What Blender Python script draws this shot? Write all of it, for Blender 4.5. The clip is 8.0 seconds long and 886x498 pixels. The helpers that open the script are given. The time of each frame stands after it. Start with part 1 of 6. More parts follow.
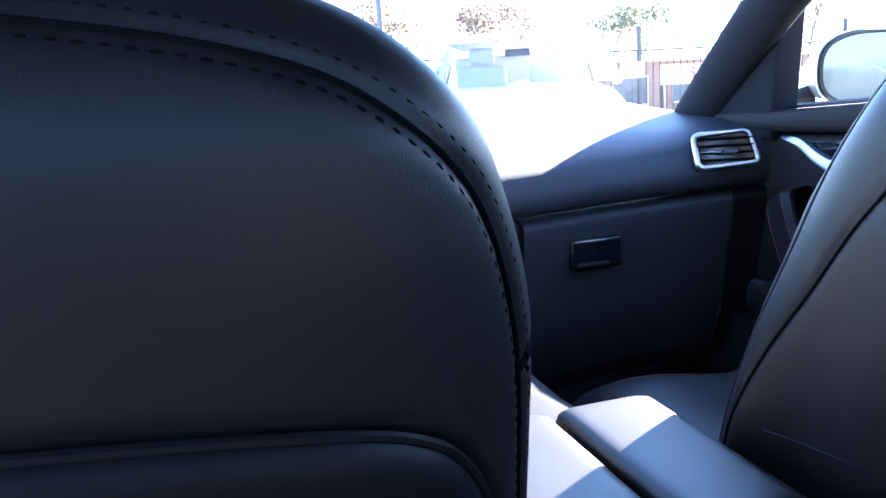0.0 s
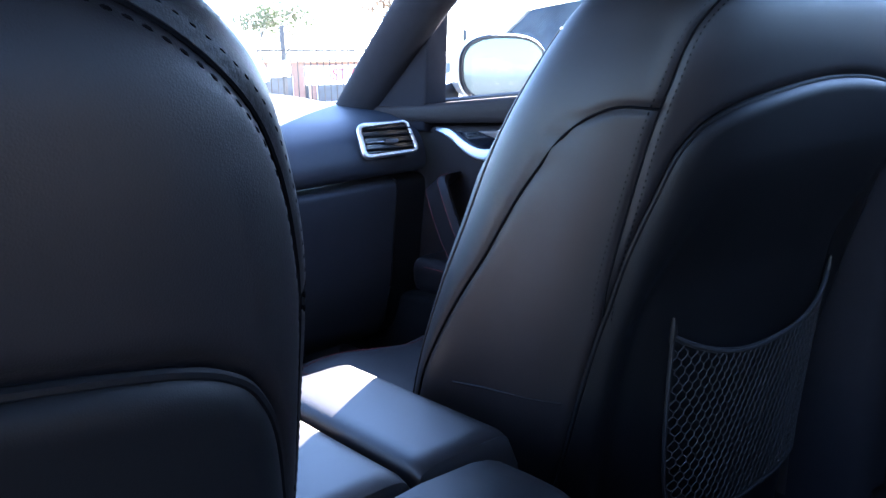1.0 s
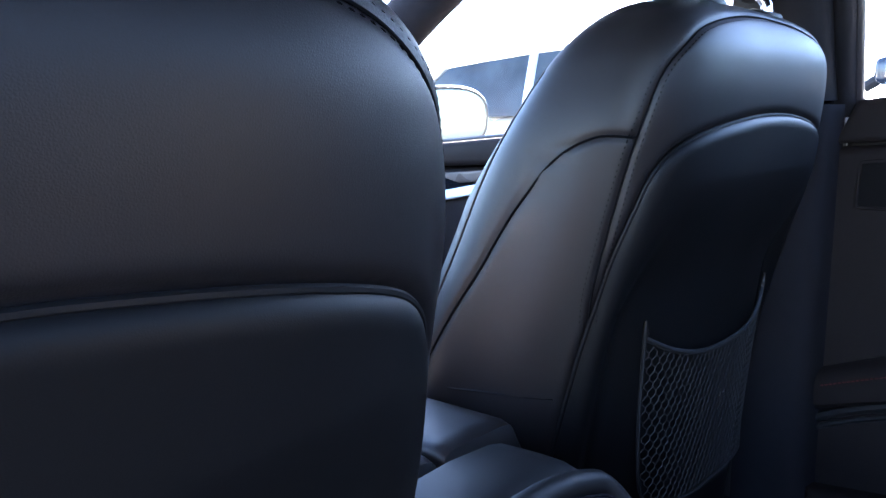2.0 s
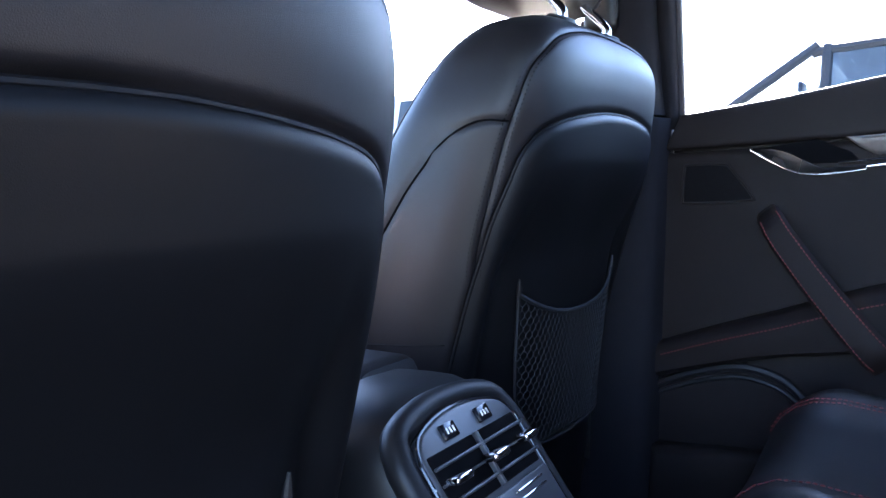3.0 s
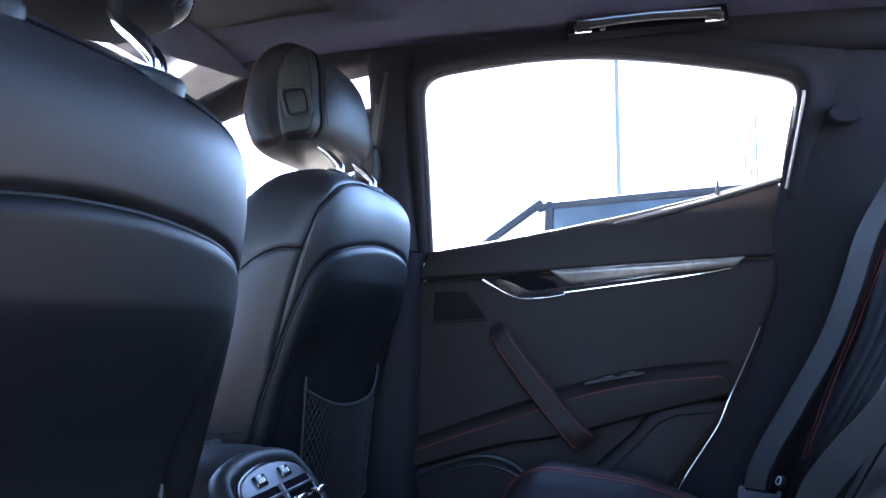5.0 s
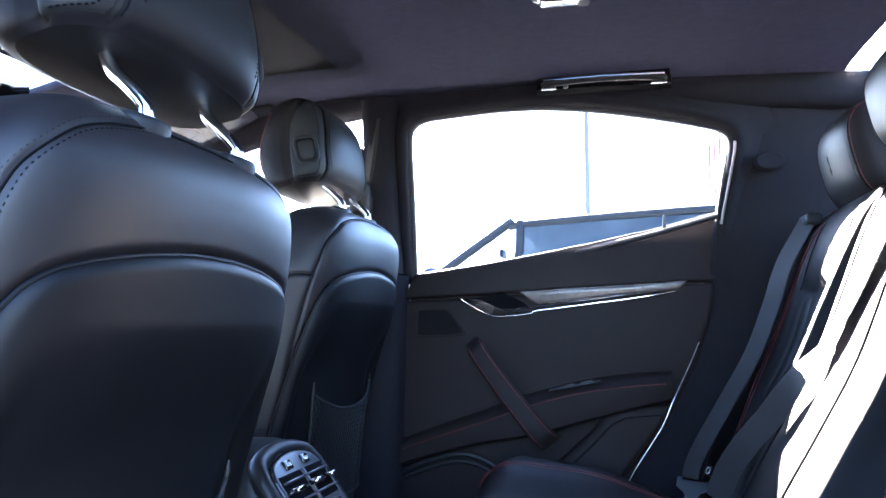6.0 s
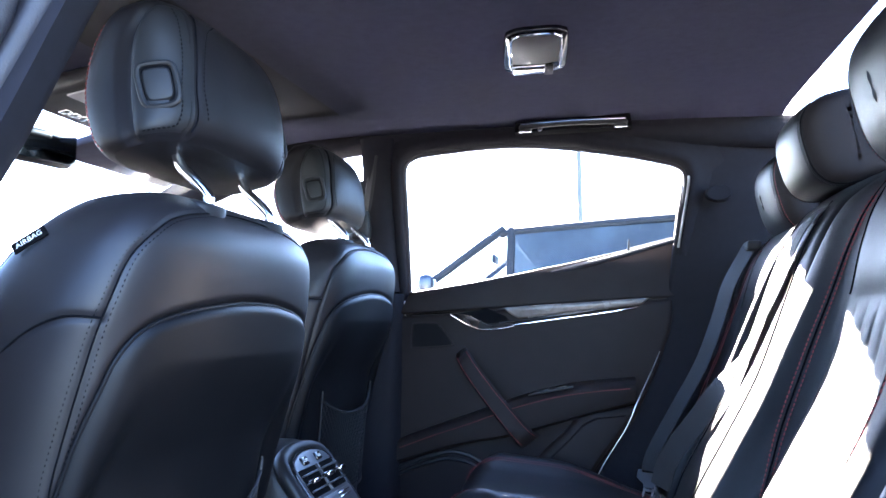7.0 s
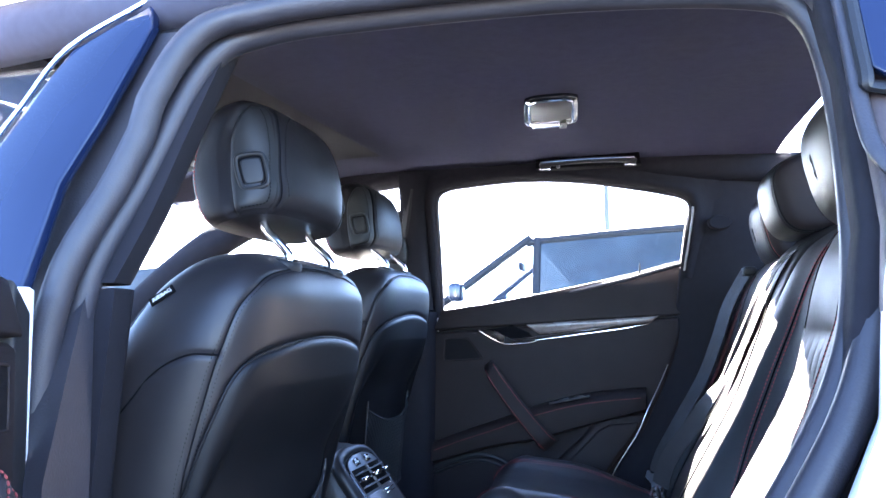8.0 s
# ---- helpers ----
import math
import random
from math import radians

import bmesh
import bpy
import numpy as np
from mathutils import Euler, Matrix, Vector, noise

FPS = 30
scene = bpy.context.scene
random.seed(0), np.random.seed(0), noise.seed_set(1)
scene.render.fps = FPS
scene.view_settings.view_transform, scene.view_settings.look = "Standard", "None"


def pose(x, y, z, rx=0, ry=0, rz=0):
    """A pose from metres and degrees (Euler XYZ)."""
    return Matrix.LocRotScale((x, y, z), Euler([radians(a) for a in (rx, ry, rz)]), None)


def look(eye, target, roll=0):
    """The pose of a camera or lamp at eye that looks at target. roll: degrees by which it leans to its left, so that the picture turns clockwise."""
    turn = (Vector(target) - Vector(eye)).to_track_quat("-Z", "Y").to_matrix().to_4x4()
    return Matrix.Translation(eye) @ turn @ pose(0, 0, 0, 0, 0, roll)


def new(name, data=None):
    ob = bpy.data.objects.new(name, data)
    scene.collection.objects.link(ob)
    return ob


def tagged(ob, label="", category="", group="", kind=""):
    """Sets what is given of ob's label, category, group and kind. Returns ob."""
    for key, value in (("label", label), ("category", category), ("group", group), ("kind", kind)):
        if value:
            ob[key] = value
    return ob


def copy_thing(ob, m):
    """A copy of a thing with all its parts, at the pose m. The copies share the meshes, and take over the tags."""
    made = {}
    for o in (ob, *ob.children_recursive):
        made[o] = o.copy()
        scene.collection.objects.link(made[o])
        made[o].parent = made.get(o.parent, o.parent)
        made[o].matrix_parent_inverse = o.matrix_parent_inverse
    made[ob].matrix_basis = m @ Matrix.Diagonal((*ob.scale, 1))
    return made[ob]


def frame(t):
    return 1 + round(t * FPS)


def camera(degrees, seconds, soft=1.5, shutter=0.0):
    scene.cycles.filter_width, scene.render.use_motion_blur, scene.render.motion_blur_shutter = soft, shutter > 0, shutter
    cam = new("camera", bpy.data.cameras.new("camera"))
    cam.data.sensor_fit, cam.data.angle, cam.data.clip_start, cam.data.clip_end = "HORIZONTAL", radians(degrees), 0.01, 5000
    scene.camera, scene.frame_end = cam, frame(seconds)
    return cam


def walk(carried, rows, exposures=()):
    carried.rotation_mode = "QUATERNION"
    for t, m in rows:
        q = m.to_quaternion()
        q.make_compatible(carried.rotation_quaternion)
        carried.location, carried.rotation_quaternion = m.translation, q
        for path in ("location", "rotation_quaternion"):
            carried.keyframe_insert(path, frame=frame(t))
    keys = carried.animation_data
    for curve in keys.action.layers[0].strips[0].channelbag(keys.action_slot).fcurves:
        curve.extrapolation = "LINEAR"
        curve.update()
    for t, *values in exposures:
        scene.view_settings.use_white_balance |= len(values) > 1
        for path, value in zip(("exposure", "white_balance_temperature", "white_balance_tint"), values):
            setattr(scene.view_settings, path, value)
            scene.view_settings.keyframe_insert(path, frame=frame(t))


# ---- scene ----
cam = camera(57.9, 8.0)
PATH = [
    (0, (-0.2736, -0.1677, 1.0322), (0.3005, 1.7054, 0.6299), -3.3),
    (0.5, (-0.2827, -0.1566, 1.0088), (0.8413, 1.4398, 0.5752), -2.0),
    (1, (-0.319, -0.1677, 1.0187), (0.9858, 1.2837, 0.5817), -1.4),
    (1.2, (-0.333, -0.1662, 1.0221), (1.0168, 1.243, 0.585), -1.3),
    (2.3, (-0.489, -0.185, 0.974), (1.033, 1.087, 0.714), -1.0),
    (2.5, (-0.521, -0.199, 0.952), (1.04, 1.028, 0.707), -0.9),
    (3, (-0.581, -0.227, 0.928), (1.115, 0.818, 0.747), -0.6),
    (3.5, (-0.615, -0.239, 0.907), (1.184, 0.633, 0.837), -0.6),
    (4, (-0.656, -0.263, 0.884), (1.209, 0.459, 0.877), -0.2),
    (4.5, (-0.725, -0.287, 0.883), (1.184, 0.309, 0.91), -0.4),
    (5, (-0.822, -0.295, 0.892), (1.109, 0.199, 1.059), -0.3),
    (6.3, (-1.109, -0.341, 0.904), (0.838, 0.074, 1.097), -0.2),
    (6.5, (-1.149, -0.355, 0.911), (0.798, 0.06, 1.103), -0.4),
    (7, (-1.272, -0.385, 0.93), (0.675, 0.028, 1.126), -0.5),
    (7.5, (-1.397, -0.427, 0.955), (0.549, -0.01, 1.151), -0.7),
    (8, (-1.503, -0.432, 0.97), (0.428, 0.049, 1.168), -0.6),
]
walk(cam, [(t, look(e, g, r)) for t, e, g, r in PATH], [(0.0, 5.48, 6000, 15), (2.5, 5.88, 6950, 18), (4.5, 5.96, 6450, 17), (6.5, 6.05, 6500, 16), (8.0, 6.13, 6500, 18)])

# ---------- world, sun, exposure ----------
SUN_ELEV, SUN_AZ = 22.5, 19.6   # degrees above the horizon; degrees from the car's right side towards its front
world = bpy.data.worlds.new("daylight")
scene.world = world
world.use_nodes = True
wn, wl = world.node_tree.nodes, world.node_tree.links
sky = wn.new("ShaderNodeTexSky")
sky.sky_type = "NISHITA"
sky.sun_disc = False
sky.air_density, sky.dust_density, sky.ozone_density = 0.75, 0.2, 3.5   # a clear, deep blue sky
sky.sun_elevation = radians(SUN_ELEV)
sky.sun_rotation = radians(90 - SUN_AZ)
wn["Background"].inputs["Strength"].default_value = 0.05
wl.new(sky.outputs["Color"], wn["Background"].inputs["Color"])
sun_data = bpy.data.lights.new("sun", "SUN")
sun_data.energy, sun_data.angle, sun_data.color = 5.0, radians(0.5), (1.0, 0.94, 0.86)
sun_ob = new("sun", sun_data)
_c = math.cos(radians(SUN_ELEV))
SUN_FROM = Vector((_c * math.cos(radians(SUN_AZ)), _c * math.sin(radians(SUN_AZ)), math.sin(radians(SUN_ELEV))))
sun_ob.matrix_world = look(SUN_FROM * 30, (0, 0, 0))


# ---------- materials ----------
def material(name, base, rough=0.5, metal=0.0, var=0.15, scale=40.0, bump=0.0, bump_scale=300.0, coat=0.0, kind="noise", spec=0.5):
    """A surface with colour variation at two scales and a fine relief."""
    m = bpy.data.materials.new(name)
    m.use_nodes = True
    n, l = m.node_tree.nodes, m.node_tree.links
    b = n["Principled BSDF"]
    b.inputs["Metallic"].default_value = metal
    b.inputs["Coat Weight"].default_value = coat
    b.inputs["Specular IOR Level"].default_value = spec
    co = n.new("ShaderNodeTexCoord")
    big, fine = n.new("ShaderNodeTexNoise"), n.new("ShaderNodeTexNoise")
    big.inputs["Scale"].default_value, fine.inputs["Scale"].default_value = scale * 0.12, scale
    big.inputs["Detail"].default_value, fine.inputs["Detail"].default_value = 3, 4
    mix = n.new("ShaderNodeMath")
    mix.operation = "ADD"
    for t in (big, fine):
        l.new(co.outputs["Object"], t.inputs["Vector"])
    l.new(big.outputs["Fac"], mix.inputs[0])
    l.new(fine.outputs["Fac"], mix.inputs[1])
    ramp = n.new("ShaderNodeMapRange")
    ramp.inputs["From Min"].default_value, ramp.inputs["From Max"].default_value = 0.6, 1.4
    ramp.inputs["To Min"].default_value, ramp.inputs["To Max"].default_value = 1 - var, 1 + var
    l.new(mix.outputs[0], ramp.inputs["Value"])
    sc = n.new("ShaderNodeVectorMath")
    sc.operation = "SCALE"
    sc.inputs[0].default_value = base
    l.new(ramp.outputs[0], sc.inputs["Scale"])
    l.new(sc.outputs[0], b.inputs["Base Color"])
    rr = n.new("ShaderNodeMapRange")
    rr.inputs["From Min"].default_value, rr.inputs["From Max"].default_value = 0.3, 0.7
    rr.inputs["To Min"].default_value, rr.inputs["To Max"].default_value = max(rough - 0.07, 0.02), min(rough + 0.07, 1)
    l.new(big.outputs["Fac"], rr.inputs["Value"])
    l.new(rr.outputs[0], b.inputs["Roughness"])
    if bump > 0:
        if kind == "grain":
            tex = n.new("ShaderNodeTexVoronoi")
            tex.feature = "DISTANCE_TO_EDGE"
            out = tex.outputs["Distance"]
        elif kind == "weave":
            tex = n.new("ShaderNodeTexWave")
            tex.bands_direction = "DIAGONAL"
            out = tex.outputs["Fac"]
        else:
            tex = n.new("ShaderNodeTexNoise")
            out = tex.outputs["Fac"]
        tex.inputs["Scale"].default_value = bump_scale
        l.new(co.outputs["Object"], tex.inputs["Vector"])
        bp = n.new("ShaderNodeBump")
        bp.inputs["Strength"].default_value = bump
        bp.inputs["Distance"].default_value = 0.002
        l.new(out, bp.inputs["Height"])
        l.new(bp.outputs[0], b.inputs["Normal"])
    return m


def glass_material(name, tint=(0.93, 0.96, 0.96), gloss=0.04):
    """A thin pane: clear, with a reflection that grows at grazing angles."""
    m = bpy.data.materials.new(name)
    m.use_nodes = True
    n, l = m.node_tree.nodes, m.node_tree.links
    n.remove(n["Principled BSDF"])
    tr, gl, lw, pw, ma, mx = (n.new("ShaderNode" + k) for k in ("BsdfTransparent", "BsdfGlossy", "LayerWeight", "Math", "Math", "MixShader"))
    tr.inputs["Color"].default_value = (*tint, 1)
    gl.inputs["Roughness"].default_value = 0.02
    lw.inputs["Blend"].default_value = 0.5
    pw.operation, ma.operation = "POWER", "MULTIPLY_ADD"
    pw.inputs[1].default_value = 5.0
    ma.inputs[1].default_value, ma.inputs[2].default_value = 0.75, gloss
    l.new(lw.outputs["Facing"], pw.inputs[0])
    l.new(pw.outputs[0], ma.inputs[0])
    l.new(ma.outputs[0], mx.inputs[0])
    l.new(tr.outputs[0], mx.inputs[1])
    l.new(gl.outputs[0], mx.inputs[2])
    l.new(mx.outputs[0], n["Material Output"].inputs["Surface"])
    return m


LEATHER = material("black_leather", (0.0112, 0.0095, 0.0104), 0.44, var=0.16, scale=25, bump=0.10, bump_scale=1000, kind="grain", spec=0.36)
# the seat leather again, its colour and sheen dimmed to shade the headrests
HEAD_LEATHER = material("dimmed_black_leather", (0.0094, 0.0082, 0.0094), 0.48, var=0.16, scale=25, bump=0.08, bump_scale=1000, kind="grain", spec=0.13)
DASH = material("blue_black_dash_leather", (0.026, 0.030, 0.039), 0.55, var=0.12, scale=22, bump=0.06, bump_scale=1100, kind="grain", spec=0.4)
SHELL = material("soft_touch_shell", (0.0048, 0.0050, 0.0060), 0.5, var=0.12, scale=22, bump=0.06, bump_scale=1100, kind="grain", spec=0.19)
LEATHER_SIDE = material("black_leatherette", (0.0095, 0.0094, 0.0104), 0.5, var=0.12, scale=22, bump=0.05, bump_scale=1100, kind="grain", spec=0.28)
DOOR_VINYL = material("door_vinyl", (0.0150, 0.0110, 0.0112), 0.62, var=0.12, scale=18, bump=0.2, bump_scale=700, kind="grain", spec=0.16)
SEAM = material("seam_shadow_thread", (0.004, 0.004, 0.005), 0.9, var=0.2, scale=60, spec=0.05)
THREAD = material("dark_thread", (0.0085, 0.0085, 0.0095), 0.8, var=0.2, scale=200, spec=0.3)
RED_THREAD = material("red_thread", (0.18, 0.026, 0.024), 0.7, var=0.2, scale=200)
PLASTIC = material("black_plastic", (0.0095, 0.0095, 0.0108), 0.48, var=0.15, scale=30, bump=0.2, bump_scale=900, spec=0.32)
SATIN = material("satin_grey_plastic", (0.050, 0.052, 0.058), 0.35, var=0.1, scale=30)
GLOSS = material("gloss_black", (0.008, 0.009, 0.013), 0.07, var=0.1, scale=10)
LINER = material("dark_headliner_suede", (0.048, 0.049, 0.069), 0.9, var=0.14, scale=60, bump=0.3, bump_scale=1200, spec=0.1)
PILLAR = material("pillar_trim_fabric", (0.0130, 0.0123, 0.0155), 0.85, var=0.14, scale=60, bump=0.3, bump_scale=1100, spec=0.12)
CARPET = material("black_carpet", (0.012, 0.012, 0.013), 0.95, var=0.3, scale=200, bump=0.6, bump_scale=700)
CHROME = material("chrome", (0.82, 0.82, 0.83), 0.10, metal=1.0, var=0.04, scale=30)
SATIN_METAL = material("satin_metal", (0.62, 0.61, 0.60), 0.34, metal=1.0, var=0.05, scale=60)
# satin metal with a darker colour, to hold down the rear blades' bright reflections
DIMMED_METAL = material("dimmed_satin_metal", (0.30, 0.285, 0.28), 0.30, metal=1.0, var=0.06, scale=60)
WOOD = material("dark_gloss_veneer", (0.125, 0.100, 0.088), 0.26, var=0.35, scale=50, coat=0.2)
RUBBER = material("black_rubber_seal", (0.0165, 0.0155, 0.021), 0.55, var=0.25, scale=40, bump=0.2, bump_scale=400)
JAMB = material("brown_grey_jamb_trim", (0.050, 0.040, 0.043), 0.6, var=0.2, scale=30, bump=0.2, bump_scale=300, spec=0.25)
WEB = material("grey_black_webbing", (0.016, 0.0145, 0.0150), 0.65, var=0.12, scale=120, bump=0.4, bump_scale=500, kind="weave")
NET = material("black_net_cord", (0.010, 0.0105, 0.012), 0.65, var=0.2, scale=200)
GRILLE = material("speaker_grille", (0.0065, 0.0058, 0.0066), 0.7, var=0.3, scale=400, bump=0.5, bump_scale=1500, spec=0.12)
WHITE_PAINT = material("white_car_paint", (0.80, 0.80, 0.79), 0.25, var=0.03, scale=6, coat=0.5)
SILVER_PAINT = material("silver_car_paint", (0.55, 0.56, 0.57), 0.28, metal=0.4, var=0.04, scale=6, coat=0.5)
NAVY_PAINT = material("dark_blue_car_paint", (0.016, 0.024, 0.040), 0.25, var=0.06, scale=6, coat=0.15)
ASPHALT = material("grey_asphalt", (0.10, 0.10, 0.097), 0.9, var=0.25, scale=14, bump=0.5, bump_scale=90)
CREAM = material("cream_leather", (0.55, 0.50, 0.42), 0.5, var=0.08, scale=20)
IRON = material("black_iron", (0.030, 0.030, 0.030), 0.5, var=0.2, scale=20)
BARK = material("grey_bark", (0.16, 0.13, 0.10), 0.9, var=0.3, scale=12, bump=0.6, bump_scale=40)
LEAF = material("dull_green_leaf", (0.085, 0.105, 0.040), 0.6, var=0.4, scale=3)
LEAF_BROWN = material("brown_leaf", (0.16, 0.10, 0.055), 0.7, var=0.4, scale=3)
BRICK = material("red_brown_brickwork", (0.28, 0.16, 0.12), 0.85, var=0.2, scale=5, bump=0.3, bump_scale=30)
RED_SIGN = material("red_sign_paint", (0.55, 0.05, 0.06), 0.5, var=0.06, scale=5)
WHITE_SIGN = material("white_sign_paint", (0.75, 0.75, 0.73), 0.5, var=0.05, scale=5)
LAMP_LENS = material("frosted_lamp_lens", (0.22, 0.22, 0.23), 0.42, var=0.06, scale=40)
# gloss black with the blue sky's reflection mixed into its base colour
SKY_GLOSS = material("sky_tinted_black_gloss", (0.006, 0.012, 0.036), 0.04, var=0.1, scale=10, coat=0.1, spec=0.3)
PAPER = material("white_label", (0.75, 0.75, 0.72), 0.7, var=0.04, scale=60)
MIRROR = material("mirror_glass", (0.10, 0.135, 0.16), 0.02, metal=1.0, var=0.0)
TYRE = material("tyre_rubber", (0.02, 0.02, 0.02), 0.8, var=0.2, scale=30)
GLASS = glass_material("window_glass")
# opaque; the uneven blue-grey colour paints in mottled reflections
CAR_GLASS = material("mottled_reflection_glass", (0.055, 0.075, 0.095), 0.08, var=0.45, scale=3, coat=0.1, spec=0.5)
SCREEN = material("dark_screen", (0.006, 0.006, 0.008), 0.1, var=0.1, scale=10, coat=0.5)


# ---------- mesh helpers ----------
def part(name, bm, mat, parent=None, label="", smooth=True, angle=40):
    """Links a bmesh as one mesh object under a thing or under a part."""
    bmesh.ops.recalc_face_normals(bm, faces=bm.faces[:])
    me = bpy.data.meshes.new(name)
    bm.to_mesh(me)
    bm.free()
    me.materials.append(mat)
    if smooth:
        for p in me.polygons:
            p.use_smooth = True
        me.set_sharp_from_angle(angle=radians(angle))
    ob = new(name, me)
    if parent:
        ob.parent = parent
    if label:
        ob["label"] = label
    return ob


def thing(name, at, label, category, group="", kind=""):
    ob = new(name)
    ob.empty_display_size = 0.05
    ob.matrix_world = at if isinstance(at, Matrix) else Matrix.Translation(at)
    return tagged(ob, label, category, group, kind)


def spline(pts, n=8, closed=False):
    """A smooth curve through the points."""
    p = [Vector(q) for q in pts]
    if len(p) < 3:
        return p
    out, k = [], len(p)
    for i in range(k if closed else k - 1):
        a, b = p[i], p[(i + 1) % k]
        z = p[i - 1] if (i or closed) else a * 2 - b
        c = p[(i + 2) % k] if (i + 2 < k or closed) else b * 2 - a
        for j in range(n):
            t = j / n
            out.append(0.5 * ((2 * a) + (b - z) * t + (2 * z - 5 * a + 4 * b - c) * t * t + (3 * a - z - 3 * b + c) * t ** 3))
    if not closed:
        out.append(p[-1])
    return out


def tube(pts, r, n=8, bm=None, closed=False, flat=1.0, up=None):
    """A tube along the points; r a number or one for each point."""
    bm = bm or bmesh.new()
    p = [Vector(q) for q in pts]
    k, rings = len(p), []
    side = None
    for i, q in enumerate(p):
        d = (p[(i + 1) % k] - p[i - 1]) if closed else (p[min(i + 1, k - 1)] - p[max(i - 1, 0)])
        d = d.normalized() if d.length > 1e-9 else Vector((0, 0, 1))
        ref = Vector(up) if up else (side if side else (Vector((0, 0, 1)) if abs(d.z) < 0.9 else Vector((1, 0, 0))))
        s = ref - d * ref.dot(d)
        if s.length < 1e-6:
            s = d.orthogonal()
        s.normalize()
        side = s
        t = d.cross(s)
        rr = r[i] if isinstance(r, (list, tuple)) else r
        rings.append([bm.verts.new(q + s * (rr * math.cos(a)) + t * (rr * flat * math.sin(a))) for a in (2 * math.pi * j / n for j in range(n))])
    for i in range(k if closed else k - 1):
        a, b = rings[i], rings[(i + 1) % k]
        for j in range(n):
            bm.faces.new((a[j], a[(j + 1) % n], b[(j + 1) % n], b[j]))
    if not closed:
        bm.faces.new(rings[0])
        bm.faces.new(rings[-1])
    return bm


def loft(rings, caps=True, bm=None, closed=True):
    bm = bm or bmesh.new()
    rs = [[bm.verts.new(p) for p in ring] for ring in rings]
    for a, b in zip(rs, rs[1:]):
        k = len(a)
        for j in range(k if closed else k - 1):
            bm.faces.new((a[j], a[(j + 1) % k], b[(j + 1) % k], b[j]))
    if caps and closed:
        bm.faces.new(rs[0])
        bm.faces.new(rs[-1])
    return bm


def sheet(f, nu, nv, thick=0.0, bm=None):
    """A grid of points f(u, v), u and v from 0 to 1; thick gives it a back."""
    bm = bm or bmesh.new()
    g = [[bm.verts.new(f(i / nu, j / nv)) for j in range(nv + 1)] for i in range(nu + 1)]
    faces = [bm.faces.new((g[i][j], g[i + 1][j], g[i + 1][j + 1], g[i][j + 1])) for i in range(nu) for j in range(nv)]
    if thick:
        bmesh.ops.solidify(bm, geom=faces, thickness=thick)
    return bm


def slab(poly, x0, x1, bevel=0.006, axis="x", bm=None, seg=3):
    """A plate with the outline poly in the two other axes, between x0 and x1 of the axis, its edges rounded."""
    own = bmesh.new()
    def place(p, x):
        return {"x": (x, p[0], p[1]), "y": (p[0], x, p[1]), "z": (p[0], p[1], x)}[axis]
    a = [own.verts.new(place(p, x0)) for p in poly]
    b = [own.verts.new(place(p, x1)) for p in poly]
    own.faces.new(a)
    own.faces.new(b)
    k = len(poly)
    for i in range(k):
        own.faces.new((a[i], a[(i + 1) % k], b[(i + 1) % k], b[i]))
    bmesh.ops.recalc_face_normals(own, faces=own.faces[:])
    if bevel:
        i = {"x": 0, "y": 1, "z": 2}[axis]
        rim = [e for e in own.edges if abs(e.verts[0].co[i] - e.verts[1].co[i]) < 1e-7]
        bmesh.ops.bevel(own, geom=rim, offset=bevel, segments=seg, profile=0.5, affect="EDGES", clamp_overlap=True)
    if bm is None:
        return own
    me = bpy.data.meshes.new("tmp")
    own.to_mesh(me)
    own.free()
    bm.from_mesh(me)
    bpy.data.meshes.remove(me)
    return bm


def rbox(c, s, bevel=0.01, seg=3, m=None, bm=None):
    """A box with rounded edges."""
    own = bmesh.new()
    bmesh.ops.create_cube(own, size=1)
    for v in own.verts:
        v.co = Vector((v.co.x * s[0], v.co.y * s[1], v.co.z * s[2]))
    if bevel:
        bmesh.ops.bevel(own, geom=own.edges[:], offset=bevel, segments=seg, profile=0.5, affect="EDGES", clamp_overlap=True)
    t = Matrix.Translation(c) @ (m or Matrix.Identity(4))
    bmesh.ops.transform(own, matrix=t, verts=own.verts[:])
    if bm is None:
        return own
    me = bpy.data.meshes.new("tmp")
    own.to_mesh(me)
    own.free()
    bm.from_mesh(me)
    bpy.data.meshes.remove(me)
    return bm


def resample(pts, step):
    p = [Vector(q) for q in pts]
    out, carry = [], 0.0
    for a, b in zip(p, p[1:]):
        d = (b - a).length
        s = carry
        while s < d:
            out.append((a.lerp(b, s / d), (b - a).normalized()))
            s += step
        carry = s - d
    return out


def stitches(pts, step=0.0055, length=0.0036, r=0.0007, bm=None):
    """Single stitches along a line, each a small rounded dash."""
    bm = bm or bmesh.new()
    for q, d in resample(pts, step):
        tube([q - d * length * 0.5, q - d * length * 0.2, q + d * length * 0.2, q + d * length * 0.5], [r * 0.5, r, r, r * 0.5], 4, bm)
    return bm


def lerp_table(tab, x):
    for (a, fa), (b, fb) in zip(tab, tab[1:]):
        if x <= b:
            t = max(0.0, (x - a) / (b - a))
            return fa + (fb - fa) * t
    return tab[-1][1]


def smooth_table(tab):
    """A smooth function through the rows (x, value)."""
    dense = spline([(a, b, 0) for a, b in tab], 10)
    rows = [(p.x, p.y) for p in dense]
    return lambda x: lerp_table(rows, max(rows[0][0], min(rows[-1][0], x)))


# ---------- ground and cabin shell ----------
def ground_z(x, y):
    return -0.055 * max(0.0, y - 3.0) if y < 12 else -0.495


bm = sheet(lambda u, v: Vector((-150 + 300 * u, -150 + 300 * v, ground_z(0, -150 + 300 * v))), 10, 100)
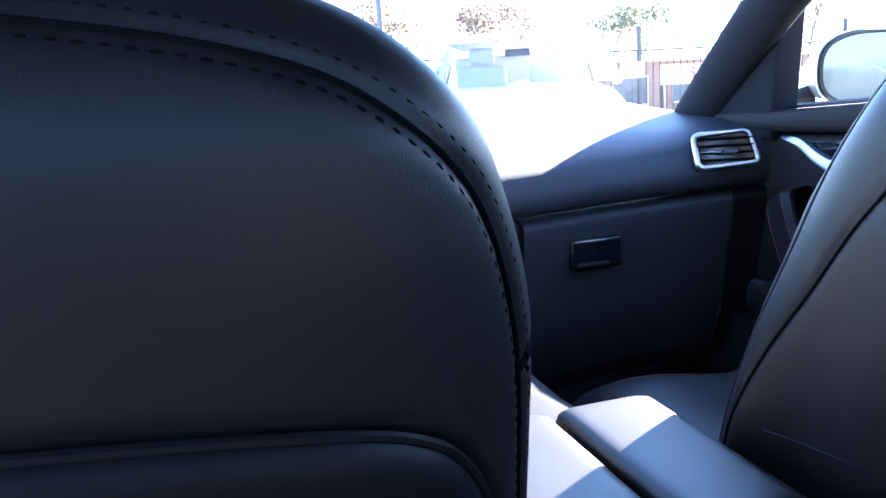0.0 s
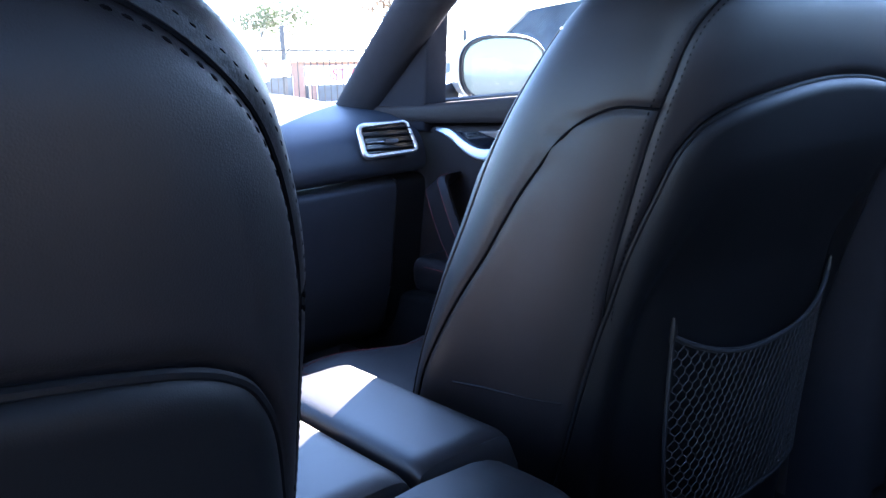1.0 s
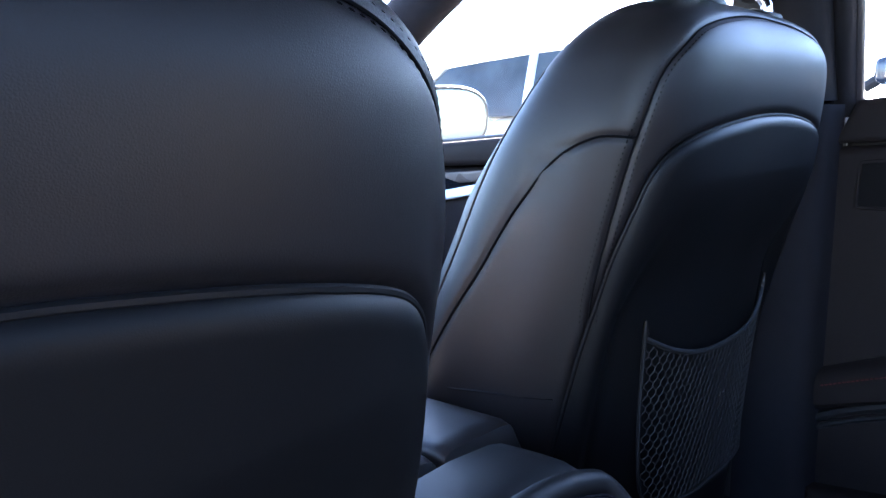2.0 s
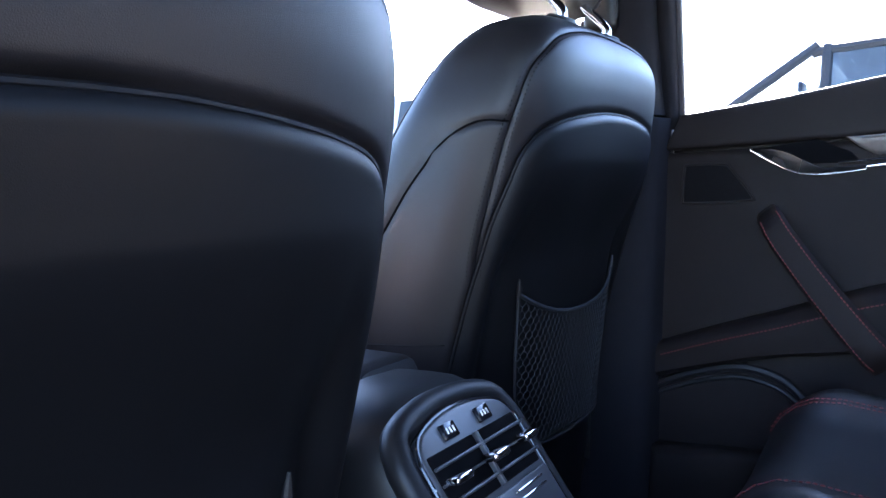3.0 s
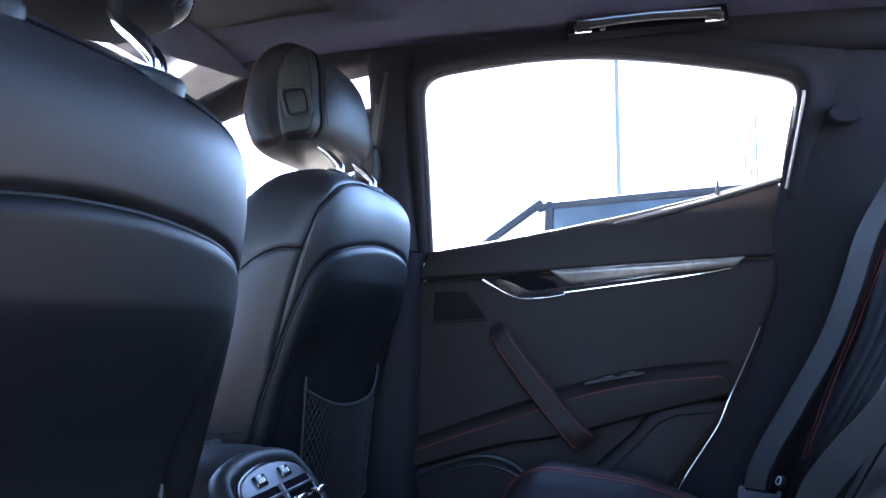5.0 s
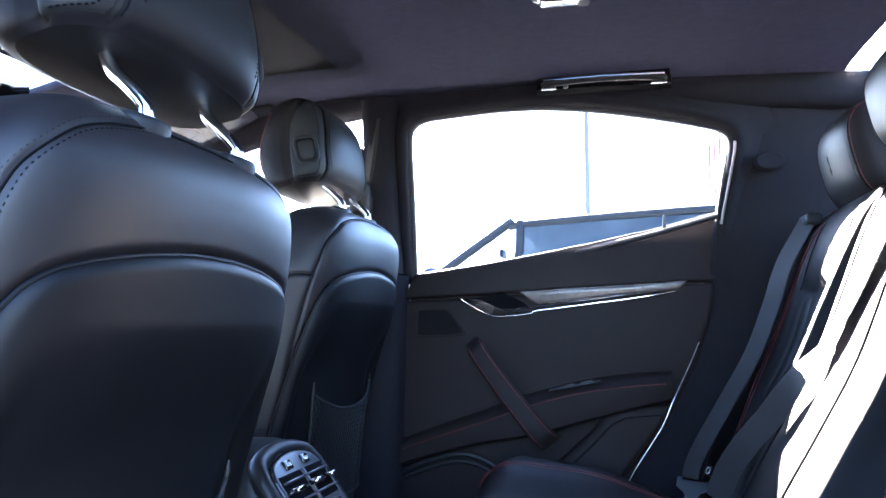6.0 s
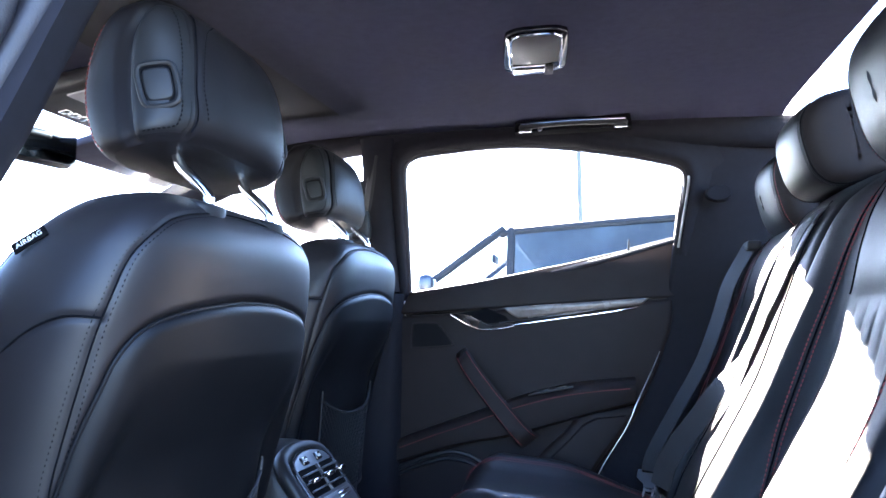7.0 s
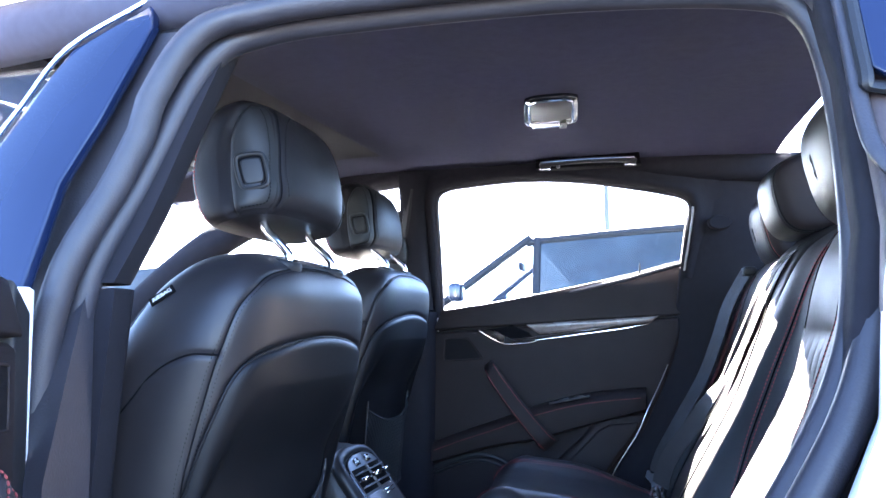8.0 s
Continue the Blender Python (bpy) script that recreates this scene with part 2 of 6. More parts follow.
tagged(part("ground", bm, ASPHALT), "grey asphalt of a car lot", "ground", kind="structure")

tagged(part("floor", rbox((0, 0.27, 0.255), (1.44, 2.74, 0.05), 0.01), CARPET), "black carpeted cabin floor", "floor", kind="structure")


def ceiling_z(x, y):
    k = abs(x) / 0.66
    return 1.400 + 0.030 * x - 0.022 * k ** 10 - 0.018 * max(0, (-y - 0.35) / 0.6) ** 2 - 0.03 * max(0, (y - 0.2) / 0.4) ** 2


bm = sheet(lambda u, v: Vector((-0.66 + 1.32 * u, -0.768 + 0.978 * v, ceiling_z(-0.66 + 1.32 * u, -0.768 + 0.978 * v))), 48, 30, -0.025)
tagged(part("ceiling", bm, LINER), "dark grey suede headliner", "ceiling", kind="structure")
# front of the roof: frame round the sunroof and its closed blind
bm = sheet(lambda u, v: Vector((-0.50 + 1.0 * u, 0.13 + 0.38 * v, 1.428 - 0.03 * v * v - 0.006 * abs(2 * u - 1) ** 3)), 20, 8, 0.01)
tagged(part("sunroof_blind", bm, material("sunroof_blind_fabric", (0.014, 0.0135, 0.016), 0.9, var=0.1, scale=50, bump=0.2, bump_scale=900)), "dark closed fabric sunroof blind", "sunroof", kind="structure")
for x0, x1 in ((-0.66, -0.40), (0.42, 0.66)):
    bm = sheet(lambda u, v: Vector((x0 + (x1 - x0) * u, 0.21 + 0.30 * v, ceiling_z(x0 + (x1 - x0) * u, 0.21 + 0.30 * v))), 12, 8, -0.025)
    tagged(part("ceiling_side", bm, LINER), "dark grey suede headliner beside the sunroof", "ceiling", kind="structure")
bm = sheet(lambda u, v: Vector((-0.66 + 1.32 * u, 0.455 + 0.12 * v, 1.400 - 0.055 * abs(2 * u - 1) ** 5 - 0.045 * v)), 30, 6, -0.03)
tagged(part("ceiling_front", bm, LINER), "dark grey suede windscreen header", "ceiling", kind="structure")
# outer roof skin
bm = sheet(lambda u, v: Vector((-0.70 + 1.40 * u, -0.80 + 1.40 * v, 1.475 - 0.075 * abs(2 * u - 1) ** 4 - 0.10 * max(0, 0.4 - v) ** 2 * 2 - 0.07 * max(0, v - 0.7) ** 2 * 8)), 30, 24, -0.004)
tagged(part("roof_skin", bm, WHITE_PAINT), "white painted car roof", "roof", kind="structure")

for s in (-1, 1):
    tagged(part("kick_panel_" + ("right" if s > 0 else "left"), rbox((s * 0.745, 1.40, 0.55), (0.06, 0.62, 0.66), 0.01), CARPET), "black carpeted footwell side", "trim", kind="structure")

# windscreen, with A pillars
bm = sheet(lambda u, v: Vector(((-0.66 + 1.32 * u) * (1 - 0.16 * v), 1.58 - 0.12 * (2 * u - 1) ** 2 - 1.0 * v, 0.965 + 0.39 * v + 0.02 * math.sin(math.pi * v))), 24, 12)
ws = tagged(part("windscreen", bm, GLASS), "clear curved windscreen", "windscreen", kind="structure")
ws.visible_shadow = False


def pillar(name, pts, w, d, mat, label):
    """A trim beam along pts, w wide across its run in y and d deep."""
    bm = tube(spline(pts, 8), w, 14, flat=d / w, up=(0, 1, 0))
    return tagged(part(name, bm, mat), label, "pillar trim", kind="structure")


for s, nm in ((1, "a_pillar_right"), (-1, "a_pillar_left")):
    pillar(nm, [(s * 0.71, 1.29, 0.872), (s * 0.688, 1.195, 0.955), (s * 0.665, 0.965, 1.136), (s * 0.648, 0.77, 1.254), (s * 0.635, 0.58, 1.335), (s * 0.62, 0.42, 1.372)], 0.050, 0.035, PILLAR, "dark fabric-covered windscreen pillar trim")
    # sail panel at the foot of the pillar
    bm = slab([(1.30, 0.90), (0.985, 0.905), (0.965, 1.145), (1.00, 1.165), (1.20, 1.0)], s * 0.678, s * 0.733, 0.008)
    tagged(part("sail_panel", bm, PILLAR), "black plastic sail panel by the mirror", "trim", kind="structure")


def b_pillar(s):
    # lower plastic half and upper fabric half with a joint at window height
    low = [[(s * (0.685 + a), y, z) for a, y in ((0.022, y0 - 0.004), (0.008, y0 + 0.002), (0.0, y0 + 0.014), (-0.005, y0 * 0.7 + y1 * 0.3), (-0.006, (y0 + y1) / 2), (-0.005, y0 * 0.3 + y1 * 0.7), (0.0, y1 - 0.014), (0.008, y1 - 0.002), (0.022, y1 + 0.004), (0.06, y1 + 0.01), (0.06, y0 - 0.01))] for z, y0, y1 in ((0.30, 0.17, 0.33), (0.60, 0.165, 0.30), (0.82, 0.160 if s > 0 else 0.155, 0.28), (1.018, 0.158 if s > 0 else 0.135, 0.262 if s > 0 else 0.25))]
    up = [[(s * (x + a), y, z) for a, y in ((0.022, y0 - 0.004), (0.008, y0 + 0.002), (0.0, y0 + 0.014), (-0.005, y0 * 0.7 + y1 * 0.3), (-0.006, (y0 + y1) / 2), (-0.005, y0 * 0.3 + y1 * 0.7), (0.0, y1 - 0.014), (0.008, y1 - 0.002), (0.022, y1 + 0.004), (0.055, y1 + 0.01), (0.055, y0 - 0.01))] for x, z, y0, y1 in spline((((0.700, 1.0235, 0.166, 0.262), (0.684, 1.10, 0.164, 0.25), (0.658, 1.20, 0.160, 0.236), (0.632, 1.29, 0.154, 0.226), (0.612, 1.35, 0.146, 0.222), (0.600, 1.40, 0.136, 0.225)) if s > 0 else ((0.691, 1.0235, 0.136, 0.25), (0.668, 1.10, 0.108, 0.225), (0.640, 1.20, 0.080, 0.195), (0.610, 1.30, 0.052, 0.165), (0.59, 1.37, 0.03, 0.13))), 5)]
    tagged(part("b_pillar_lower_" + ("right" if s > 0 else "left"), loft(low), PILLAR), "black plastic lower pillar trim", "pillar trim", kind="structure")
    tagged(part("b_pillar_upper_" + ("right" if s > 0 else "left"), loft(up), PILLAR), "dark fabric upper pillar trim", "pillar trim", kind="structure")
    # sheet metal core behind the trim
    core = [[(s * (x + a), y, z) for a, y in ((0, y0), (0, y1), (0.07 if s > 0 or z < 1.0 else 0.012, y1), (0.07 if s > 0 or z < 1.0 else 0.012, y0))] for x, z, y0, y1 in ((0.75, 0.30, 0.15, 0.36), (0.75, 0.82, 0.145, 0.30), (0.745, 1.02, 0.165 if s > 0 else 0.15, 0.28), (0.715, 1.15, 0.158 if s > 0 else 0.12, 0.245), (0.66, 1.33, 0.15 if s > 0 else 0.10, 0.20 if s > 0 else 0.18))]
    tagged(part("b_pillar_core_" + ("right" if s > 0 else "left"), loft(core), GLOSS if s > 0 else RUBBER), "dark door pillar with rubber covering", "pillar", kind="structure")


for s in (-1, 1):
    b_pillar(s)

# C pillars and quarter panels, roof rails, sills
for s in (-1, 1):
    quarter = [(-0.595, 1.335), (-0.612, 1.20), (-0.612, 1.05), (-0.590, 0.92), (-0.53, 0.80), (-0.45, 0.67), (-0.38, 0.55), (-0.34, 0.40), (-0.60, 0.40), (-1.05, 0.55), (-1.10, 1.05), (-0.98, 1.13), (-0.80, 1.36)]
    if s > 0:
        quarter = [(-0.565, 1.345), (-0.540, 1.20), (-0.520, 1.05), (-0.50, 0.95), (-0.46, 0.83), (-0.40, 0.70), (-0.33, 0.56), (-0.28, 0.40), (-0.60, 0.40), (-1.05, 0.55), (-1.10, 1.05), (-0.98, 1.13), (-0.80, 1.36)]
    up = slab(quarter, 0, 0.05, 0.012)
    for v in up.verts:
        lean = 0.735 - 0.30 * max(0.0, v.co.z - 1.0)
        v.co.x = s * (lean + v.co.x + (0.014 if s > 0 else 0))
    tagged(part("c_pillar_" + ("right" if s > 0 else "left"), up, PILLAR), "dark trimmed rear quarter panel", "pillar trim", kind="structure")
    up = 0.034 if s > 0 else 0.0
    rail = tube(spline([(s * 0.640, 0.58, 1.345), (s * 0.645, 0.20, 1.375 + up), (s * 0.645, -0.2, 1.385 + up), (s * 0.645, -0.58, 1.352 + up if s > 0 else 1.355), (s * 0.625, -0.98, 1.35 if s > 0 else 1.31)], 8), 0.038, 12)
    # the right rail is coloured darker than the left, standing in for shade there
    tagged(part("roof_rail_" + ("right" if s > 0 else "left"), rail, PILLAR if s > 0 else LINER), "dark roof rail trim", "trim", kind="structure")
    tagged(part("sill_" + ("right" if s > 0 else "left"), rbox((s * 0.74, 0.35, 0.33), (0.10, 2.0, 0.12), 0.02), PLASTIC), "black door sill trim", "trim", kind="structure")

tagged(part("door_jamb_right", slab([(-0.30, 0.36), (-0.50, 0.70), (-0.56, 0.95), (-0.585, 1.36), (-0.75, 1.36), (-0.75, 0.36)], 0.795, 0.81, 0.003), RUBBER), "dark door jamb behind the rear door", "door jamb", kind="structure")
# rubber seal round the open door: one tube along the opening
seal = spline([(-0.75, 0.185, 0.60), (-0.752, 0.180, 0.85), (-0.748, 0.158, 1.02), (-0.708, 0.120, 1.14), (-0.668, 0.066, 1.285), (-0.642, 0.00, 1.328), (-0.632, -0.15, 1.338), (-0.630, -0.38, 1.335), (-0.632, -0.55, 1.318), (-0.645, -0.605, 1.285), (-0.668, -0.624, 1.20), (-0.700, -0.625, 1.09), (-0.728, -0.616, 0.99), (-0.752, -0.592, 0.915), (-0.772, -0.550, 0.84), (-0.786, -0.48, 0.73), (-0.790, -0.41, 0.60), (-0.785, -0.36, 0.45)], 8)
tagged(part("door_seal", tube(seal, 0.016, 10), RUBBER), "grey-black rubber seal round the open doorway", "door seal", kind="structure")
seal2 = [Vector((p.x - 0.032, p.y + (0.010 if p.y > 0 else -0.006), p.z - 0.005 if p.z < 1.2 else p.z + 0.012)) for p in seal]
tagged(part("door_jamb", tube(seal2, 0.017, 10), RUBBER), "dark rubber-lined door jamb", "door jamb", kind="structure")
# painted body round the doorway
def body_side(v, inward=0.0):
    """Leans a point of the car's left flank: x grows inward from the outer skin."""
    return -(0.83 + 0.07 * min(1, max(0, (1.05 - v.co.z) / 0.25)) - 0.40 * max(0, v.co.z - 1.05)) + v.co.x + inward


body = [(-0.80, 1.16), (-0.70, 1.072), (-0.645, 1.058), (-0.622, 1.040), (-0.615, 1.0), (-0.600, 0.90), (-0.573, 0.845), (-0.528, 0.76), (-0.452, 0.60), (-0.41, 0.40), (-0.41, 0.30), (-2.2, 0.35), (-2.2, 0.98), (-1.6, 1.05), (-1.0, 1.16)]
bm = slab(body, 0, 0.06, 0.02)
for v in bm.verts:
    v.co.x = body_side(v)
tagged(part("rear_quarter_body", bm, WHITE_PAINT), "white painted rear quarter of the car", "car body", kind="structure")
bm = slab([(-0.618, 1.40), (-0.622, 1.20), (-0.622, 1.05), (-0.612, 0.98), (-0.66, 0.95), (-0.98, 1.0), (-1.0, 1.38)], 0.022, 0.055, 0.010)
for v in bm.verts:
    v.co.x = body_side(v)
tagged(part("rear_post_jamb", bm, JAMB), "dark brown-grey jamb behind the rear doorway", "door jamb", kind="structure")
bm = slab([(-0.6215, 1.42), (-0.627, 1.188), (-0.637, 1.178), (-0.80, 1.172), (-1.0, 1.20), (-0.90, 1.36)], 0.0, 0.014, 0.003)
for v in bm.verts:
    v.co.x = body_side(v)
qw = tagged(part("quarter_window", bm, SKY_GLOSS), "dark gloss quarter window with the sky's blue reflection painted in", "window", kind="structure")
bm = tube(spline([(-0.008, -0.6175, 1.42), (-0.008, -0.6205, 1.30), (-0.006, -0.6225, 1.19), (0.0, -0.630, 1.171), (0.004, -0.70, 1.166)], 6), 0.0065, 8)
for v in bm.verts:
    v.co.x = body_side(v, 0.012)
part("window_frame", bm, PLASTIC, qw)
bm = tube(spline([(0.018, -0.614, 1.40), (0.018, -0.617, 1.22), (0.018, -0.618, 1.14), (0.014, -0.624, 1.105), (0.010, -0.645, 1.080), (0.010, -0.690, 1.066)], 6), 0.0075, 10)
for v in bm.verts:
    v.co.x = body_side(v)
tagged(part("post_seal", bm, RUBBER), "black rubber seal bent round the rear post", "door seal", kind="structure")

# parcel shelf and rear window
tagged(part("parcel_shelf", slab([(-0.70, -0.72), (0.70, -0.72), (0.64, -1.35), (-0.64, -1.35)], 1.06, 1.10, 0.01, axis="z"), LINER), "dark fabric parcel shelf", "shelf", kind="structure")
bm = sheet(lambda u, v: Vector(((-0.64 + 1.28 * u) * (1 - 0.06 * v), -1.36 + 0.57 * v, 1.10 + 0.30 * v)), 12, 8)
rw = tagged(part("rear_window", bm, GLASS), "clear sloping rear window", "window", kind="structure")
rw.visible_shadow = False
tagged(part("boot_wall", rbox((0, -1.0, 0.66), (1.4, 0.05, 0.8), 0.01), CARPET), "black boot partition behind the bench", "wall", kind="structure")
tagged(part("firewall", rbox((0, 1.62, 0.585), (1.46, 0.05, 0.69), 0.01), CARPET), "black carpeted front bulkhead", "wall", kind="structure")
tagged(part("bonnet", sheet(lambda u, v: Vector((-0.80 + 1.6 * u, 1.58 + 1.25 * v, 0.945 - 0.16 * v * v - 0.09 * abs(2 * u - 1) ** 3)), 20, 16, 0.01), WHITE_PAINT), "white painted car bonnet", "bonnet", kind="structure")


# ---------- doors ----------
DOOR_Y, DOOR_Z = (1.045, -0.036, 0.036), (0.039, 1.043, -0.048)   # the door's proportions


def rear_door(s, at, name, label):
    """A rear door: inner trim, armrest, pull strap, handle, pocket, frame and pane. s is +1 for the right side."""
    root = thing(name, at, label, "car door", kind="structure")
    rot_inv = Matrix.Translation(-at.translation) if s > 0 else Matrix.Translation((0.775, -0.17, 0))
    D = 0.735

    def put(nm, bm, mat, parent=None, lab="", **k):
        for v in bm.verts:
            y, z = v.co.y, v.co.z
            v.co = rot_inv @ Vector((v.co.x * s, DOOR_Y[0] * y + DOOR_Y[1] * z + DOOR_Y[2], DOOR_Z[0] * y + DOOR_Z[1] * z + DOOR_Z[2]))
        return part(nm, bm, mat, parent or root, lab, **k)
    crease = [(0.149, 0.962), (0.027, 0.972), (-0.20, 0.993), (-0.45, 1.015), (-0.500, 1.019)]
    rear = [(-0.503, 0.985), (-0.496, 0.945), (-0.468, 0.856), (-0.420, 0.744), (-0.372, 0.672), (-0.318, 0.600), (-0.27, 0.45), (-0.25, 0.38)]
    put("lower_panel", slab([(0.15, 0.38), (0.152, 0.60)] + crease + rear, D, D + 0.05, 0.012), DOOR_VINYL)
    belt = [(0.128, 1.022), (-0.02, 1.048), (-0.131, 1.071), (-0.26, 1.100), (-0.382, 1.131), (-0.520, 1.172)]
    up = slab([(0.149, 0.966)] + belt + [(-0.530, 1.165), (-0.508, 1.023), (-0.45, 1.019), (-0.20, 0.997), (0.027, 0.976)], 0, 0.045, 0.008)
    for v in up.verts:
        v.co.x += D - 0.006 + 0.17 * (v.co.z - 0.966)
    put("upper_panel", up, DOOR_VINYL, lab="black grained upper door panel")
    put("panel_backing", slab([(0.14, 0.40), (0.14, 1.0), (-0.50, 1.09), (-0.49, 0.95), (-0.42, 0.76), (-0.27, 0.42)], D + 0.028, D + 0.05, 0.0), PLASTIC)
    # speaker in the front corner
    spk = spline([(0.108, 0.945, 0), (0.058, 0.947, 0), (0.045, 0.940, 0), (0.014, 0.902, 0), (0.020, 0.894, 0), (0.105, 0.886, 0), (0.115, 0.893, 0), (0.114, 0.935, 0)], 4, True)
    put("speaker_rim", tube([(D - 0.0025, p.x, p.y) for p in spk], 0.0024, 6, closed=True), DOOR_VINYL)
    put("speaker_grille", slab([(p.x, p.y) for p in spk], D - 0.003, D + 0.01, 0.002), GRILLE, lab="fine dark speaker grille")
    # handle: chrome blade, veneer strip, chrome lower line
    blade_t = spline([(0.018, 0.971, 0), (-0.017, 0.970, 0), (-0.046, 0.960, 0), (-0.074, 0.9465, 0), (-0.100, 0.946, 0), (-0.135, 0.9505, 0)], 5)
    blade_b = spline([(0.018, 0.9685, 0), (-0.006, 0.955, 0), (-0.041, 0.939, 0), (-0.068, 0.935, 0), (-0.10, 0.938, 0), (-0.135, 0.9445, 0)], 5)
    rings = [[(D - 0.0165, a.x, a.y), (D - 0.0145, (a.x + b.x) / 2, (a.y + b.y) / 2), (D - 0.0110, b.x, b.y), (D + 0.01, b.x, b.y), (D + 0.01, a.x, a.y)] for a, b in zip(blade_t, blade_b)]
    put("handle_blade", loft(rings), DIMMED_METAL, lab="curved satin metal door handle blade")
    put("handle_edge", tube([(D - 0.0118, p.x, p.y) for p in blade_b], 0.0011, 6), CHROME, lab="thin chrome line")
    low = [(D - 0.008, -0.08, 0.9415), (D - 0.010, -0.133, 0.948), (D - 0.010, -0.25, 0.967), (D - 0.009, -0.36, 0.985), (D - 0.004, -0.425, 0.999)]
    put("handle_line", tube(spline(low, 6), 0.0019, 8, flat=0.7), CHROME, lab="thin chrome line")
    low = [(D - 0.007, -0.10, 0.953), (D - 0.008, -0.16, 0.961), (D - 0.008, -0.30, 0.983), (D - 0.003, -0.42, 1.003)]
    put("handle_line", tube(spline(low, 6), 0.0013, 8), CHROME, lab="thin chrome line")
    strip = [(-0.106, 0.989), (-0.20, 0.998), (-0.35, 1.011), (-0.448, 1.020), (-0.432, 1.003), (-0.34, 0.990), (-0.20, 0.971), (-0.147, 0.9635), (-0.125, 0.975)]
    put("veneer_strip", slab(strip, D - 0.016, D + 0.01, 0.006), WOOD, lab="glossy dark veneer trim")
    cup = [(0.005, 0.972), (-0.07, 0.986), (-0.115, 0.968), (-0.128, 0.955), (-0.05, 0.950)]
    put("handle_cup", slab(cup, D - 0.0025, D + 0.01, 0.002), SEAM, lab="recessed black handle cup")
    # armrest
    top = [(0.146, 0.652), (0.05, 0.692), (-0.042, 0.727), (-0.141, 0.767), (-0.238, 0.797), (-0.33, 0.815), (-0.418, 0.826)]
    bot = [(0.146, 0.606), (0.05, 0.640), (-0.042, 0.668), (-0.141, 0.690), (-0.238, 0.722), (-0.33, 0.752), (-0.418, 0.778)]
    ts, bs = spline([(a, b, 0) for a, b in top], 6), spline([(a, b, 0) for a, b in bot], 6)
    rings = []
    for i, (a, b) in enumerate(zip(ts, bs)):
        t = i / (len(ts) - 1)
        o = 0.022 + 0.045 * math.sin(min(1, t * 1.25) * math.pi / 2)
        o -= 0.02 * max(0, (t - 0.93) / 0.07) ** 2
        m = (a.y + b.y) / 2
        rings.append([(D + 0.01, a.x, a.y + 0.012), (D - o * 0.35, a.x, a.y + 0.010), (D - o * 0.8, a.x, a.y + 0.003), (D - o, a.x, a.y - 0.009), (D - o, a.x, m), (D - o * 0.9, b.x, b.y + 0.008), (D - o * 0.5, b.x, b.y), (D + 0.01, b.x, b.y)])
    arm = put("armrest", loft(rings), DOOR_VINYL, lab="padded leather armrest with red stitching")
    line = [(r[3][0] - 0.0008, r[3][1], r[3][2] - 0.002) for r in rings[1:-1]]
    put("stitching", stitches(line, 0.006, 0.0044, 0.0011), RED_THREAD, arm)
    plate = rbox((D - 0.045, -0.228, 0.8005), (0.035, 0.105, 0.006), 0.002, 2, Matrix.Rotation(radians(-13), 4, "X"))
    put("switch_plate", plate, PLASTIC, arm, "black switch plate")
    for y, z in ((-0.215, 0.800), (-0.252, 0.8085)):
        put("window_switch", rbox((D - 0.047, y, z), (0.020, 0.026, 0.008), 0.003, 2, Matrix.Rotation(radians(-15), 4, "X")), PLASTIC, arm, "small chrome-edged window switch")
        put("window_switch_edge", rbox((D - 0.057, y - 0.004, z + 0.003), (0.0012, 0.010, 0.002), 0.0005, 1, Matrix.Rotation(radians(-15), 4, "X")), SATIN, arm)
    # diagonal pull strap
    ctr = spline([(D - 0.004, -0.010, 0.876), (D - 0.045, -0.022, 0.870), (D - 0.056, -0.040, 0.845), (D - 0.066, -0.085, 0.790), (D - 0.078, -0.135, 0.735), (D - 0.078, -0.168, 0.700), (D - 0.05, -0.185, 0.682)], 6)
    rings = []
    for i, c in enumerate(ctr):
        t = i / (len(ctr) - 1)
        w = 0.017 + 0.007 * t
        d = Vector((0, 0.77, -0.64)) * w
        n2 = Vector((-1, 0, 0)) if i > 3 else Vector((-0.3, 0.3, 0.9)).normalized()
        th = 0.008
        rings.append([c + d + n2 * th * 0.3, c + d * 0.75 + n2 * th, c + n2 * th * 1.15, c - d * 0.75 + n2 * th, c - d + n2 * th * 0.3, c - d * 0.9 - n2 * th, c + d * 0.9 - n2 * th])
    st = put("pull_strap", loft(rings), DOOR_VINYL, lab="diagonal padded leather pull strap")
    for k in (1, 3):
        put("stitching", stitches([r[k] + Vector((-0.0016, 0, 0)) for r in rings[4:-2]], 0.006, 0.0044, 0.0011), RED_THREAD, st)
    # lower pocket with its raised lid
    pocket = [(-0.419, 0.772), (-0.36, 0.768), (-0.312, 0.757), (-0.288, 0.742), (-0.262, 0.708), (-0.225, 0.672), (-0.175, 0.622), (-0.10, 0.56), (-0.02, 0.52), (0.14, 0.50), (0.14, 0.39), (-0.26, 0.39), (-0.31, 0.60), (-0.362, 0.675), (-0.412, 0.745)]
    put("map_pocket", slab(pocket, D - 0.035, D + 0.01, 0.014), DOOR_VINYL, lab="moulded black map pocket")
    inner = [(-0.40, 0.752), (-0.33, 0.742), (-0.300, 0.725), (-0.268, 0.688), (-0.20, 0.618), (-0.13, 0.555), (-0.26, 0.45), (-0.305, 0.60), (-0.355, 0.675), (-0.398, 0.735)]
    put("pocket_lid", slab(inner, D - 0.042, D - 0.03, 0.008), DOOR_VINYL)
    rim = spline([(0.146, 0.592, 0), (0.08, 0.622, 0), (0.018, 0.640, 0), (-0.035, 0.634, 0), (-0.07, 0.612, 0), (-0.10, 0.575, 0)], 6)
